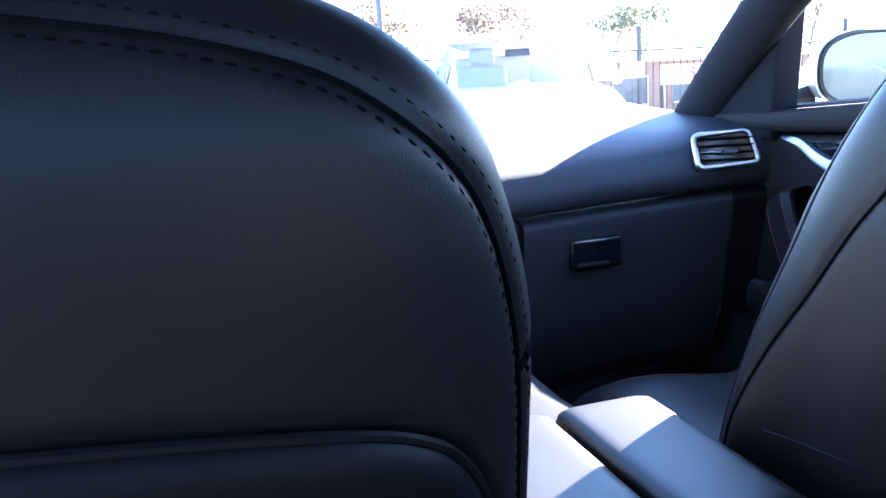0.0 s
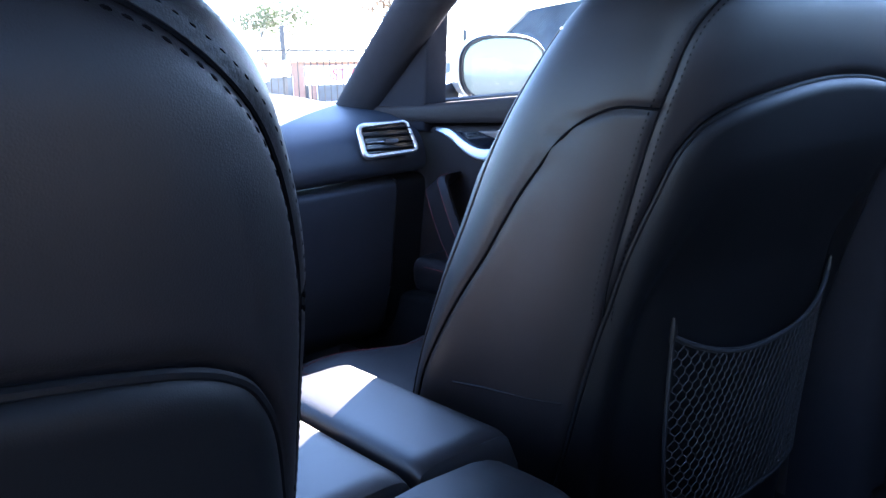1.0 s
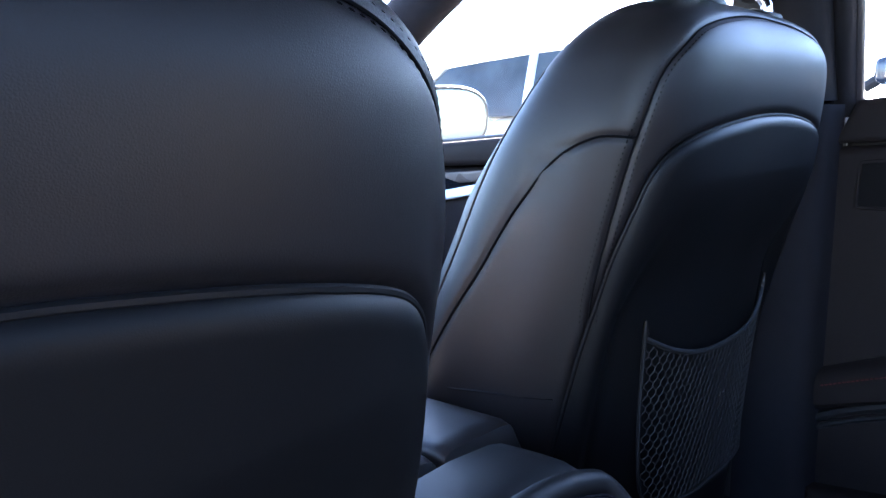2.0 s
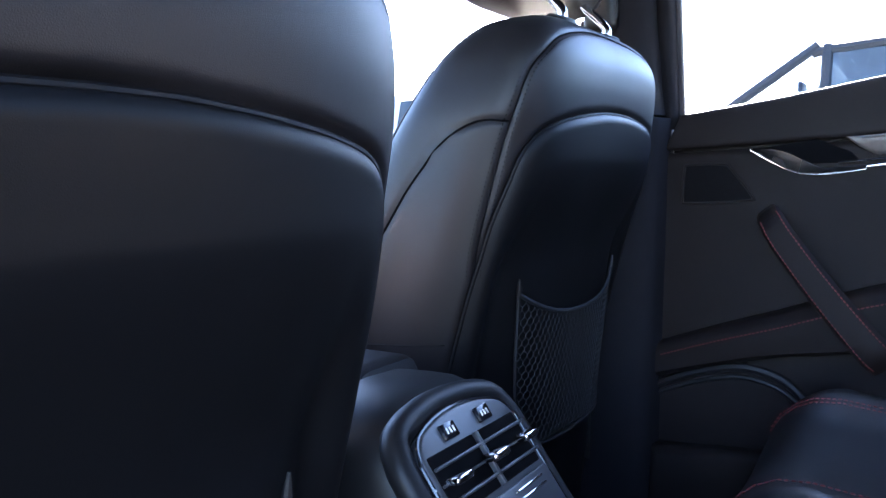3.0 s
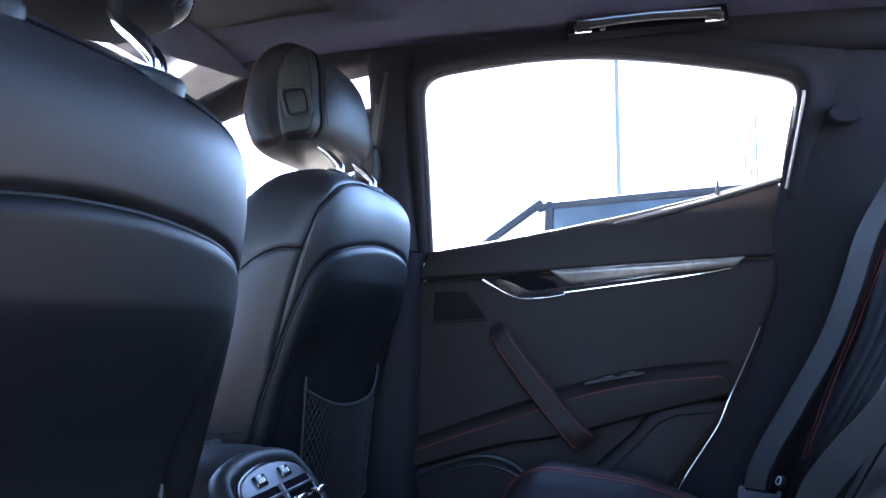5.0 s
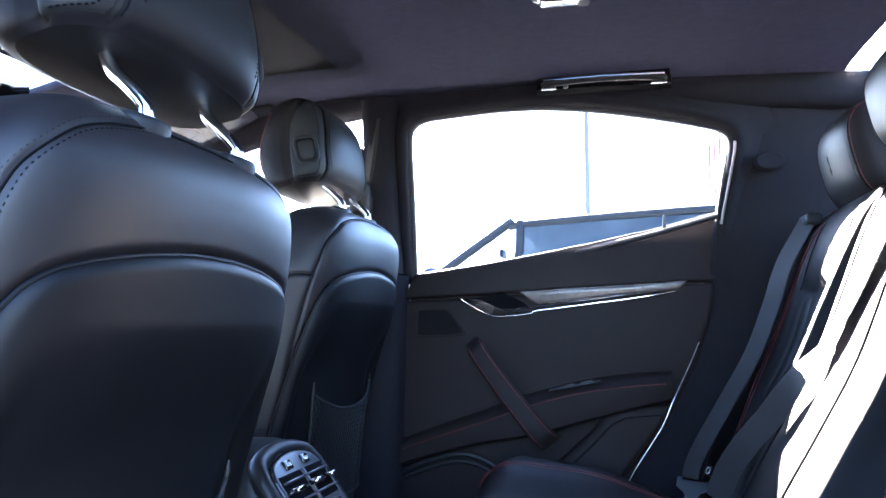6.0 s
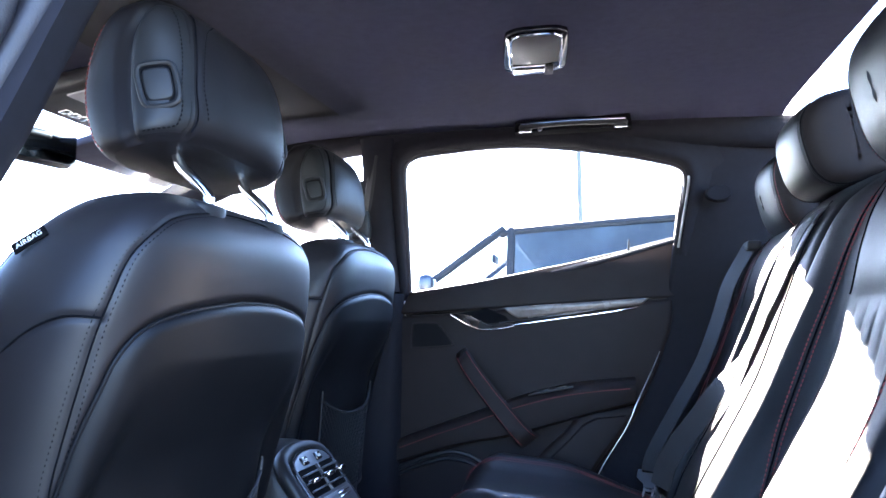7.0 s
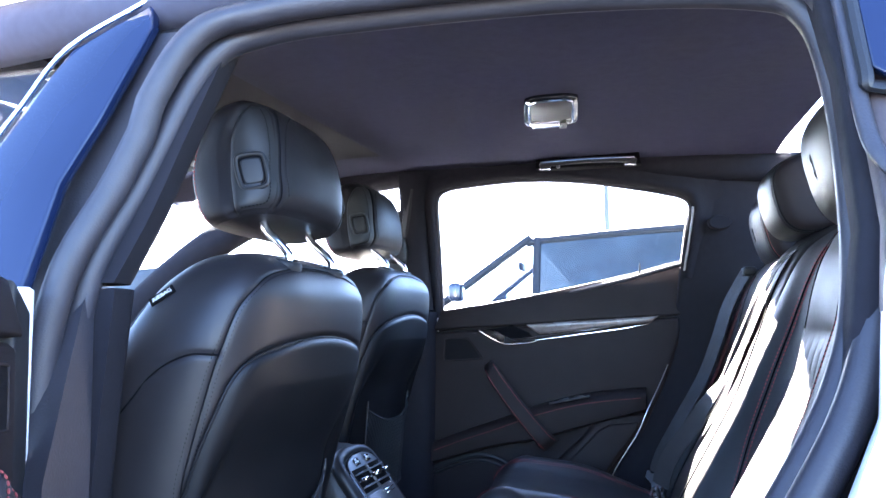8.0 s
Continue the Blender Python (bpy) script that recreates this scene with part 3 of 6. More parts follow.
    put("woofer_rim", tube([(D - 0.004, p.x, p.y) for p in rim], 0.007, 8), PLASTIC)
    put("woofer_rim", tube([(D - 0.002, p.x + 0.002, p.y - 0.016) for p in rim], 0.004, 8), PLASTIC)
    if s < 0:
        put("hinge_trim", slab([(0.178, 0.38), (0.178, 0.99), (0.135, 1.02), (0.135, 0.38)], D, D + 0.06, 0.006), PLASTIC)
    # light edge strip
    edge = spline([(D + 0.012, -0.512, 1.01)] + [(D + 0.012 - 0.055 * min(1, max(0, (0.93 - z) / 0.16)), y + ey, z) for y, z, ey in ((-0.496, 0.975, 0), (-0.4785, 0.914, 0), (-0.4556, 0.857, 0), (-0.419, 0.777, 0), (-0.400, 0.729, 0), (-0.3745, 0.685, 0), (-0.3366, 0.6176, 0), (-0.2856, 0.488, 0))], 4)
    put("edge_strip", tube(edge, 0.0010, 6), SATIN_METAL, lab="thin pale edge strip")
    # window frame and pane
    outline = [(0.131, 1.022), (0.122, 1.318), (0.100, 1.346), (-0.004, 1.363), (-0.146, 1.370), (-0.256, 1.367), (-0.351, 1.356), (-0.431, 1.341), (-0.497, 1.320), (-0.512, 1.295), (-0.521, 1.172)]

    def lean(z):
        return 0.762 - 0.40 * (z - 1.03)
    frame_line = [(lean(z), y, z) for y, z in outline]
    fl = [Vector(frame_line[0])] + spline(frame_line[1:-1], 4) + [Vector(frame_line[-1])]
    fr = [p + Vector((0, 0.014 if p.y > 0.09 else (-0.014 if p.y < -0.48 else 0), 0.014 if p.z > 1.31 else 0)) for p in fl]
    if s > 0:
        # the surround: from behind the glass over a rounded lip to the pillars and the headliner
        rim = [(0.1400, 1.000), (0.1348, 1.09), (0.1295, 1.18), (0.1262, 1.25), (0.1238, 1.30), (0.119, 1.331), (0.105, 1.348), (0.078, 1.3575), (0.04, 1.3612), (-0.02, 1.3655), (-0.10, 1.369), (-0.19, 1.367), (-0.31, 1.354), (-0.44, 1.331), (-0.505, 1.3165), (-0.537, 1.307), (-0.555, 1.294), (-0.561, 1.272), (-0.5565, 1.235), (-0.5490, 1.19), (-0.541, 1.145), (-0.5335, 1.10)]
        rim = spline([(0, y, z) for y, z in rim], 5)
        def surround(profile):
            rows = []
            for i, p in enumerate(rim):
                d = (rim[min(i + 1, len(rim) - 1)] - rim[max(i - 1, 0)]).normalized()
                o = Vector((0, -d.z, d.y)) * -1.0
                rows.append([rot_inv @ (p + o * off + Vector((lean(p.z) - 0.40 * o.z * off + dx, 0, 0))) for off, dx in profile])
            return rows
        part("window_surround", loft(surround([(-0.003, 0.022), (-0.001, 0.004), (0.002, -0.008), (0.008, -0.018), (0.016, -0.020), (0.026, -0.015), (0.034, -0.006), (0.060, 0.004), (0.090, 0.006)]), closed=False), PILLAR, root, "dark window surround", angle=60)
        part("window_gasket", loft(surround([(-0.006, 0.012), (-0.007, 0.004), (-0.005, -0.001), (0.0, -0.003), (0.003, 0.0)]), closed=False), RUBBER, root, angle=60)
        bright = [q[0] for q in surround([(0.004, -0.014)])]
        part("window_bead", tube(bright[-22:-2], 0.0032, 6), SATIN_METAL, root, "thin bright window bead")
    def pane(u, v):
        y = 0.125 - 0.65 * u
        zb = 1.00 + 0.15 * u
        zt = 1.35 + 0.012 * math.sin(u * math.pi) - 0.03 * u * u
        z = zb + (zt - zb) * v
        return Vector((lean(z) + 0.004, y, z))
    if s > 0:
        pn = put("pane", sheet(pane, 10, 8), GLASS, lab="clear side window pane")
        pn.visible_shadow = False
    put("belt_seal", tube([(lean(z) + 0.016, y, z - 0.014) for y, z in belt], 0.006, 8), RUBBER, lab="black belt-line seal")
    put("lock_pin", tube([(0.738, -0.402, 1.13), (0.738, -0.402, 1.150), (0.738, -0.402, 1.158)], [0.0035, 0.003, 0.0015], 8), PLASTIC)
    # painted outside
    skin = [(0.185, 0.36), (0.188, 0.70), (0.165, 1.005), (-0.10, 1.05), (-0.35, 1.10), (-0.57, 1.15), (-0.57, 0.95), (-0.50, 0.80), (-0.42, 0.62), (-0.36, 0.36)]
    put("outer_skin", slab(skin, 0.80, 0.87, 0.02), WHITE_PAINT, lab="white painted door shell")
    return root


rear_door(1, Matrix.Translation((0.80, 0.17, 0.40)), "door_1", "closed right rear door with dark trim, red stitching and veneer handle strip")
rear_door(-1, Matrix.Translation((-0.845, 0.20, 0.0)) @ Matrix.Rotation(radians(-67), 4, "Z"), "door_2", "open left rear door with dark trim and speaker grille")


def front_door(s):
    root = thing("door_3" if s > 0 else "door_4", (0.757 if s > 0 else -0.78, 0.6, 0.411 if s > 0 else 0.4), "closed front door with dark trim, metal handle blade and red-stitched armrest", "car door", kind="structure")
    inv = Matrix.Translation((-s * 0.78, -0.6, -0.4))

    def put(nm, bm, mat, parent=None, lab="", **k):
        for v in bm.verts:
            v.co = inv @ Vector((v.co.x * s, 0.25 + (v.co.y - 0.25) * 1.085, v.co.z + 0.016))
        return part(nm, bm, mat, parent or root, lab, **k)
    D = 0.715
    put("lower_panel", slab([(1.18, 0.38), (1.18, 0.885), (0.95, 0.888), (0.60, 0.90), (0.27, 0.925), (0.27, 0.38)], D, D + 0.05, 0.012), DOOR_VINYL)
    up = slab([(1.18, 0.890), (1.16, 0.925), (0.93, 0.930), (0.60, 0.955), (0.27, 0.99), (0.27, 0.930), (0.60, 0.905), (0.95, 0.893)], D - 0.018, D + 0.05, 0.012)
    put("upper_panel", up, DOOR_VINYL)
    put("panel_backing", slab([(1.17, 0.80), (1.16, 0.915), (0.93, 0.92), (0.60, 0.945), (0.28, 0.97), (0.28, 0.80)], D + 0.051, D + 0.056, 0.0), SEAM)
    bt = spline([(0.905, 0.886, 0), (0.87, 0.882, 0), (0.83, 0.860, 0), (0.79, 0.850, 0), (0.72, 0.862, 0), (0.62, 0.880, 0)], 5)
    bb = spline([(0.905, 0.884, 0), (0.865, 0.868, 0), (0.825, 0.843, 0), (0.785, 0.834, 0), (0.72, 0.846, 0), (0.62, 0.864, 0)], 5)
    rings = [[(D - 0.007, a.x, a.y + 0.002), (D - 0.0125, a.x * 0.3 + b.x * 0.7, a.y * 0.3 + b.y * 0.7), (D - 0.012, b.x, b.y), (D + 0.01, b.x, b.y), (D + 0.01, a.x, a.y)] for a, b in zip(bt, bb)]
    put("handle_blade", loft(rings), SATIN_METAL, lab="curved satin metal door handle blade")
    put("handle_cup", slab([(0.875, 0.880), (0.70, 0.888), (0.72, 0.860), (0.80, 0.850), (0.835, 0.862)], D - 0.0025, D + 0.01, 0.002), GLOSS)
    put("veneer_strip", slab([(0.80, 0.884), (0.55, 0.905), (0.56, 0.885), (0.74, 0.868)], D - 0.014, D + 0.01, 0.005), WOOD, lab="glossy dark veneer trim")
    # grip strap and armrest
    ctr = spline([(D - 0.01, 0.865, 0.795), (D - 0.05, 0.86, 0.79), (D - 0.065, 0.84, 0.765), (D - 0.075, 0.80, 0.70), (D - 0.08, 0.76, 0.65)], 6)
    rings = []
    for c in ctr:
        d = Vector((0, 0.81, -0.59)) * 0.026
        n2 = Vector((-1, 0.1, 0.2)).normalized() * 0.011
        rings.append([c + d, c + d * 0.7 + n2, c - d * 0.7 + n2, c - d, c - d * 0.8 - n2, c + d * 0.8 - n2])
    st = put("grip", loft(rings), LEATHER, lab="padded leather grip with red stitching")
    for k in (1, 2):
        put("stitching", stitches([r[k] for r in rings[2:-1]], 0.006, 0.004, 0.0009), RED_THREAD, st)
    arm = put("armrest", rbox((D - 0.045, 0.58, 0.625), (0.11, 0.62, 0.07), 0.025, 4), LEATHER)
    put("stitching", stitches([(D - 0.099, y, 0.645) for y in [0.30 + 0.55 * i / 20 for i in range(21)]], 0.006, 0.004, 0.0009), RED_THREAD, arm)
    put("map_pocket", slab([(1.1, 0.40), (1.05, 0.55), (0.85, 0.57), (0.4, 0.55), (0.35, 0.40)], D - 0.04, D + 0.01, 0.015), PLASTIC)
    # pane and frame
    def pane(u, v):
        y = 1.0 - 0.76 * u
        zt = 1.04 + 0.31 * min(1, u * 1.55) ** 0.75
        z = 0.93 + 0.06 * u + (zt - 0.93 - 0.06 * u) * v
        return Vector((0.762 - 0.40 * (z - 1.03) if z > 1.03 else 0.762, y, z))
    pn = put("pane", sheet(pane, 14, 8), GLASS, lab="clear side window pane")
    pn.visible_shadow = False
    if s > 0:
        put("window_frame", tube(spline([(0.755, 0.255, 1.0), (0.70, 0.225, 1.16), (0.645, 0.185, 1.335)], 6), 0.02, 8), PLASTIC)
    put("belt_strip", tube([(0.757, 0.93, 0.932), (0.757, 0.6, 0.957), (0.757, 0.27, 0.993)], 0.006, 6), RUBBER)
    put("chrome_post", rbox((0.755, 0.945, 0.978), (0.012, 0.020, 0.105), 0.004, 2, Matrix.Rotation(radians(8), 4, "X")), CHROME, lab="chrome quarter-light post")
    skin = [(1.25, 0.36), (1.25, 0.93), (0.9, 0.935), (0.28, 0.985), (0.175, 1.0), (0.175, 0.36)]
    put("outer_skin", slab(skin, 0.80, 0.87, 0.02), WHITE_PAINT, lab="white painted door shell")
    # gloss black cover on the window pillar
    cover = [(0.30, 0.998), (0.287, 1.144), (0.263, 1.217), (0.230, 1.294), (0.143, 1.351), (0.134, 1.315), (0.162, 1.193), (0.185, 1.116), (0.187, 0.998)] if s < 0 else [(0.185, 1.0), (0.172, 1.30), (0.20, 1.335), (0.26, 1.0)]
    cv = slab(cover, 0, 0.018, 0.004)
    for v in cv.verts:
        v.co.x += 0.80 - 0.40 * max(0, v.co.z - 1.0)
    # only the left cover has the sky's blue in its colour
    put("pillar_cover", cv, SKY_GLOSS if s < 0 else GLOSS, lab="gloss black pillar cover")
    if s < 0:
        edge = spline([(0.820 - 0.40 * max(0, z - 1.0), y, z) for y, z in ((0.303, 0.998), (0.290, 1.144), (0.266, 1.219), (0.233, 1.296), (0.150, 1.354))], 5)
        put("pillar_chrome", tube(edge, 0.0035, 6), CHROME, lab="thin chrome edge")
    return root


for s in (-1, 1):
    front_door(s)


# ---------- front seats ----------
# local axes: x across, y forward, z up from the ground; the seat's middle is x = 0
W_TAB = smooth_table([(0.40, 0.130), (0.55, 0.168), (0.70, 0.203), (0.80, 0.219), (0.88, 0.230), (0.95, 0.2385), (1.00, 0.2415), (1.04, 0.234), (1.07, 0.222), (1.094, 0.197), (1.110, 0.160), (1.120, 0.111), (1.124, 0.02)])
WF_TAB = smooth_table([(0.40, 0.290), (0.55, 0.303), (0.70, 0.305), (0.80, 0.297), (0.88, 0.280), (0.95, 0.2625), (1.00, 0.247), (1.04, 0.230), (1.07, 0.211), (1.094, 0.184), (1.110, 0.151), (1.120, 0.105), (1.124, 0.02)])
R_TAB = smooth_table([(0.40, 0.174), (0.55, 0.160), (0.70, 0.150), (0.80, 0.144), (0.88, 0.1395), (0.95, 0.1335), (1.00, 0.1275), (1.04, 0.1230), (1.07, 0.1235), (1.094, 0.133), (1.110, 0.1515), (1.120, 0.178), (1.124, 0.195)])
F_TAB = smooth_table([(0.40, 0.512), (0.55, 0.497), (0.70, 0.465), (0.80, 0.427), (0.88, 0.391), (0.95, 0.362), (1.00, 0.3365), (1.04, 0.314), (1.07, 0.2935), (1.094, 0.2725), (1.110, 0.2555), (1.120, 0.234), (1.124, 0.216)])
SE = 3.68


def back_point(z, a):
    """The backrest's skin at the height z and the angle a round it: wider towards the front, with bolsters."""
    r, f = R_TAB(z), F_TAB(z)
    yc, d = (r + f) / 2, (f - r) / 2
    c, s = math.cos(a), math.sin(a)
    t = (s + 1) / 2
    w = W_TAB(z) + (WF_TAB(z) - W_TAB(z)) * t * t * (3 - 2 * t)
    x = w * math.copysign(abs(c) ** (2 / SE), c)
    y = yc + d * math.copysign(abs(s) ** (2 / SE), s)
    if s > 0 and z < 1.02:
        y += 0.05 * s * (math.exp(-((abs(x) - 0.20) / 0.06) ** 2) - 0.5) * min(1, (1.02 - z) / 0.1)
    return Vector((x, y, z))


_rows = {}


def back_row(z):
    """Half a section of the skin at the height z, from the middle of the rear round to the front: x and y."""
    key = round(z, 5)
    if key not in _rows:
        p = [back_point(z, -math.pi / 2 + math.pi * (i / 90) ** 1.5) for i in range(91)]
        _rows[key] = np.array([q.x for q in p]), np.array([q.y for q in p])
    return _rows[key]


def back_rear(x, z):
    """The y of the backrest's rear skin."""
    xs, ys = back_row(z)
    k = int(np.argmax(xs)) + 1
    return float(np.interp(abs(x), xs[:k], ys[:k]))


def back_side(y, z):
    """The half width of the backrest where its side passes y."""
    xs, ys = back_row(z)
    return float(np.interp(y, ys, xs))


# the outline of the rear shell, from the middle of its arch down one side: half width and height
SHELL_EDGE = spline([(0.0, 1.0045, 0), (0.05, 1.003, 0), (0.116, 0.996, 0), (0.168, 0.986, 0), (0.193, 0.975, 0), (0.206, 0.961, 0), (0.214, 0.944, 0), (0.2195, 0.921, 0), (0.225, 0.895, 0), (0.2295, 0.866, 0), (0.2325, 0.832, 0), (0.235, 0.80, 0), (0.2365, 0.76, 0), (0.236, 0.70, 0), (0.230, 0.58, 0), (0.215, 0.43, 0)], 6)
_EX, _EZ = np.array([p.x for p in SHELL_EDGE]), np.array([p.y for p in SHELL_EDGE])
SCOOP = smooth_table([(0.40, 0.207), (0.60, 0.197), (0.70, 0.192), (0.80, 0.184), (0.85, 0.175), (0.90, 0.158), (0.93, 0.142), (0.96, 0.118), (0.99, 0.085), (1.01, 0.06)])


def shell_inset(x, z):
    """How far inside the shell's outline a point of the rear lies, in metres; negative outside."""
    ax, az = _EX[:-1], _EZ[:-1]
    dx, dz = np.diff(_EX), np.diff(_EZ)
    t = np.clip(((abs(x) - ax) * dx + (z - az) * dz) / (dx * dx + dz * dz), 0, 1)
    d = float(np.sqrt(((ax + t * dx - abs(x)) ** 2 + (az + t * dz - z) ** 2).min()))
    inside = z < _EZ[0] and abs(x) < np.interp(-z, -_EZ, _EX)
    return d if inside else -d


def rear_panel(x, z, inset=None):
    """The y of the shell on the backrest's rear: a rounded rim round a scooped-out middle."""
    edge = max(0.0, shell_inset(x, z) if inset is None else inset)
    k = min(edge / 0.013, 1.0)
    rim = back_rear(x, z) + 0.005 - 0.0085 * math.sqrt(max(0.0, 1 - (1 - k) ** 2))
    # the hollow deepens gently from the sides and, more slowly still, from the arched top
    a = min(1.0, edge / 0.052)
    b = min(1.0, max(0.0, float(np.interp(min(abs(x), 0.20), _EX[:40], _EZ[:40])) - z) / 0.17)
    a, b = a * a * (3 - 2 * a), b * b * (3 - 2 * b)
    return rim + max(0.0, SCOOP(z) - back_rear(0, z) + 0.0035) * a * b


def seam_grooves(P, lines):
    """Presses narrow grooves into the grid of skin points P along the lines (points, depth, width)."""
    du = np.roll(P, -1, 1) - np.roll(P, 1, 1)
    dv = np.gradient(P, axis=0)
    n = np.cross(du, dv)
    n /= np.maximum(np.linalg.norm(n, axis=2, keepdims=True), 1e-9)
    out = P.copy()
    for pts, depth, width in lines:
        q = np.array([tuple(v) for v in resample_points(pts, 0.003)])
        lo, hi = q.min(0) - 4 * width, q.max(0) + 4 * width
        near = np.argwhere(((P > lo) & (P < hi)).all(axis=2))
        for k in range(0, len(near), 2000):
            ij = near[k:k + 2000]
            v = P[ij[:, 0], ij[:, 1]]
            d2 = ((v[:, None] - q[None]) ** 2).sum(2).min(1)
            out[ij[:, 0], ij[:, 1]] -= n[ij[:, 0], ij[:, 1]] * (depth * np.exp(-d2 / width ** 2))[:, None]
    return out


def resample_points(pts, step):
    return [q for q, _ in resample(pts, step)]


def front_seat(at, label):
    root = thing("car_seat", at, label, "car seat", "front seats")
    n = 260
    zs = [0.40 + 0.30 * i / 30 for i in range(30)] + [0.70 + 0.25 * i / 55 for i in range(55)] + [0.95 + 0.11 * i / 50 for i in range(50)] + [1.06 + 0.064 * (1 - (1 - i / 34) ** 2) for i in range(35)]
    # the seams: over the top and down the rear corners, across the flank, and along the front edge of the bolster
    run = spline([(x, z, 0) for x, z in ((0.0, 1.1035), (0.06, 1.101), (0.112, 1.095), (0.150, 1.0875), (0.177, 1.077), (0.2035, 1.056), (0.2175, 1.033), (0.2265, 1.0), (0.230, 0.978), (0.2325, 0.945), (0.2345, 0.91), (0.236, 0.875), (0.237, 0.842), (0.236, 0.815))], 8)
    arch = spline([(0.168, 0.986, 0), (0.188, 0.988, 0), (0.204, 0.986, 0), (0.226, 0.977, 0), (0.249, 0.960, 0), (0.268, 0.937, 0), (0.286, 0.914, 0), (0.304, 0.886, 0), (0.324, 0.853, 0), (0.354, 0.809, 0), (0.386, 0.758, 0), (0.408, 0.715, 0), (0.425, 0.64, 0), (0.43, 0.56, 0)], 6)
    lines, doubles = [], []
    for s in (-1, 1):
        double = [Vector((s * p.x, back_rear(p.x, p.y), p.y)) for p in run]
        flank = [Vector((s * back_side(p.x, p.y), p.x, p.y)) for p in arch]
        piping = []
        for i in range(40):
            z = 0.55 + 0.50 * i / 39
            y = F_TAB(z) - 0.030
            piping.append(Vector((s * back_side(y, z), y, z)))
        edge = [Vector((s * p.x, back_rear(p.x, p.y), p.y)) for p in SHELL_EDGE]
        lines += [(double, 0.0026, 0.0034), (flank, 0.0026, 0.0038), (piping, 0.0016, 0.0035), (edge, 0.0060, 0.0050)]
        doubles.append((s, double, flank, piping))
    grid = np.array([[tuple(back_point(z, 2 * math.pi * j / n)) for j in range(n)] for z in zs])
    # leather swells between the seams: a soft roll over the top of the shell
    grid = seam_grooves(grid, lines)
    for i, z in enumerate(zs):
        for j in range(n):
            x, y, _ = grid[i, j]
            if z < 1.003 and y < 0.33 and math.sin(2 * math.pi * j / n) < -0.02:
                inset = shell_inset(x, z)
                if inset > 0.004:
                    grid[i, j, 1] = max(y, rear_panel(x, z, inset) + 0.012)
    bm = loft([[Vector(v) for v in row] for row in grid])
    backrest = part("backrest", bm, LEATHER, root, angle=75)
    # shell on the rear
    def shell(u, v):
        z = 0.43 + 0.5744 * (1 - (1 - v) ** 2.3)
        k = u * 2 - 1
        x = float(np.interp(-z, -_EZ, _EX)) * math.copysign(1 - (1 - abs(k)) ** 1.7, k)
        return Vector((x, rear_panel(x, z), z))
    lip = [Vector((p.x, back_rear(p.x, p.y) + 0.0030, p.y)) for p in SHELL_EDGE]
    part("shell_lip", tube([Vector((-p.x, p.y, p.z)) for p in lip[:0:-1]] + lip, 0.0021, 8), SHELL, root)
    part("rear_shell", sheet(shell, 90, 110), SHELL, root, "soft-touch rear shell with an arched top", angle=75)
    for s, double, flank, piping in doubles:
        for off in (-0.0044, 0.0044):
            line = []
            for i, p in enumerate(run):
                d = (run[min(i + 1, len(run) - 1)] - run[max(i - 1, 0)]).normalized()
                x, z = p.x - d.y * off, p.y + d.x * off
                if x > 0.003:
                    line.append(Vector((s * x, back_rear(x, z) + 0.0009, z)))
            part("stitching", stitches(line, 0.0054, 0.0031, 0.0008), SEAM, root)
        part("seam", tube([p + Vector((-s * 0.0008, 0.0014, -0.0004)) for p in double], 0.0009, 5), SEAM, root)
        part("seam", tube([Vector((p.x - s * 0.0012, p.y, p.z)) for p in flank], 0.0012, 5), SEAM, root)
        part("piping", tube([Vector((p.x - s * 0.0006, p.y, p.z)) for p in piping], 0.0016, 6), LEATHER, root)
        # crease low on the side
        cr = [Vector((s * (back_side(y, 0.735 - (y - 0.24) * 0.05) + 0.0002), y, 0.735 - (y - 0.24) * 0.05)) for y in (0.245, 0.27, 0.30, 0.33, 0.36)]
        part("crease", tube(cr, 0.0012, 5), LEATHER_SIDE, root)
    # cushion
    def cushion(i):
        y = 0.28 + 0.52 * i / 26
        t = i / 26
        top = 0.60 + 0.055 * t - 0.045 * max(0, (t - 0.82) / 0.18) ** 2
        low = 0.40 + 0.10 * max(0, (t - 0.8) / 0.2) ** 2
        w = 0.255 - 0.02 * max(0, (t - 0.8) / 0.2) ** 2
        ring = []
        for j in range(40):
            a = 2 * math.pi * j / 40
            c, s = math.cos(a), math.sin(a)
            x = w * math.copysign(abs(c) ** 0.6, c)
            dip = -0.035 * math.exp(-(x / 0.13) ** 2) if s > 0 else 0
            ring.append((x, y, (top + low) / 2 + (top - low) / 2 * math.copysign(abs(s) ** 0.6, s) + dip * (1 if s > 0.3 else 0)))
        return ring
    part("seat_cushion", loft([cushion(i) for i in range(27)]), LEATHER, root)
    edge = [Vector(cushion(i)[5]) for i in range(5, 23)] + [Vector(cushion(23)[j]) for j in range(5, 16)] + [Vector(cushion(i)[15]) for i in range(22, 4, -1)]
    part("stitching", stitches([p + Vector((0, 0, 0.0008)) for p in spline(edge, 3)], 0.006, 0.004, 0.0009), RED_THREAD, root, "red thread round the cushion")
    part("seat_base", rbox((0, 0.50, 0.36), (0.44, 0.46, 0.12), 0.03), PLASTIC, root)
    for x in (-0.2, 0.2):
        part("seat_rail", rbox((x, 0.48, 0.295), (0.04, 0.6, 0.03), 0.006), SATIN, root)
    # net pocket hung across the scoop
    def net_at(x, z, out=0.004):
        return Vector((x, rear_panel(x, z) - out - 0.006 * math.cos(min(1, abs(x) / 0.17) * math.pi / 2), z))
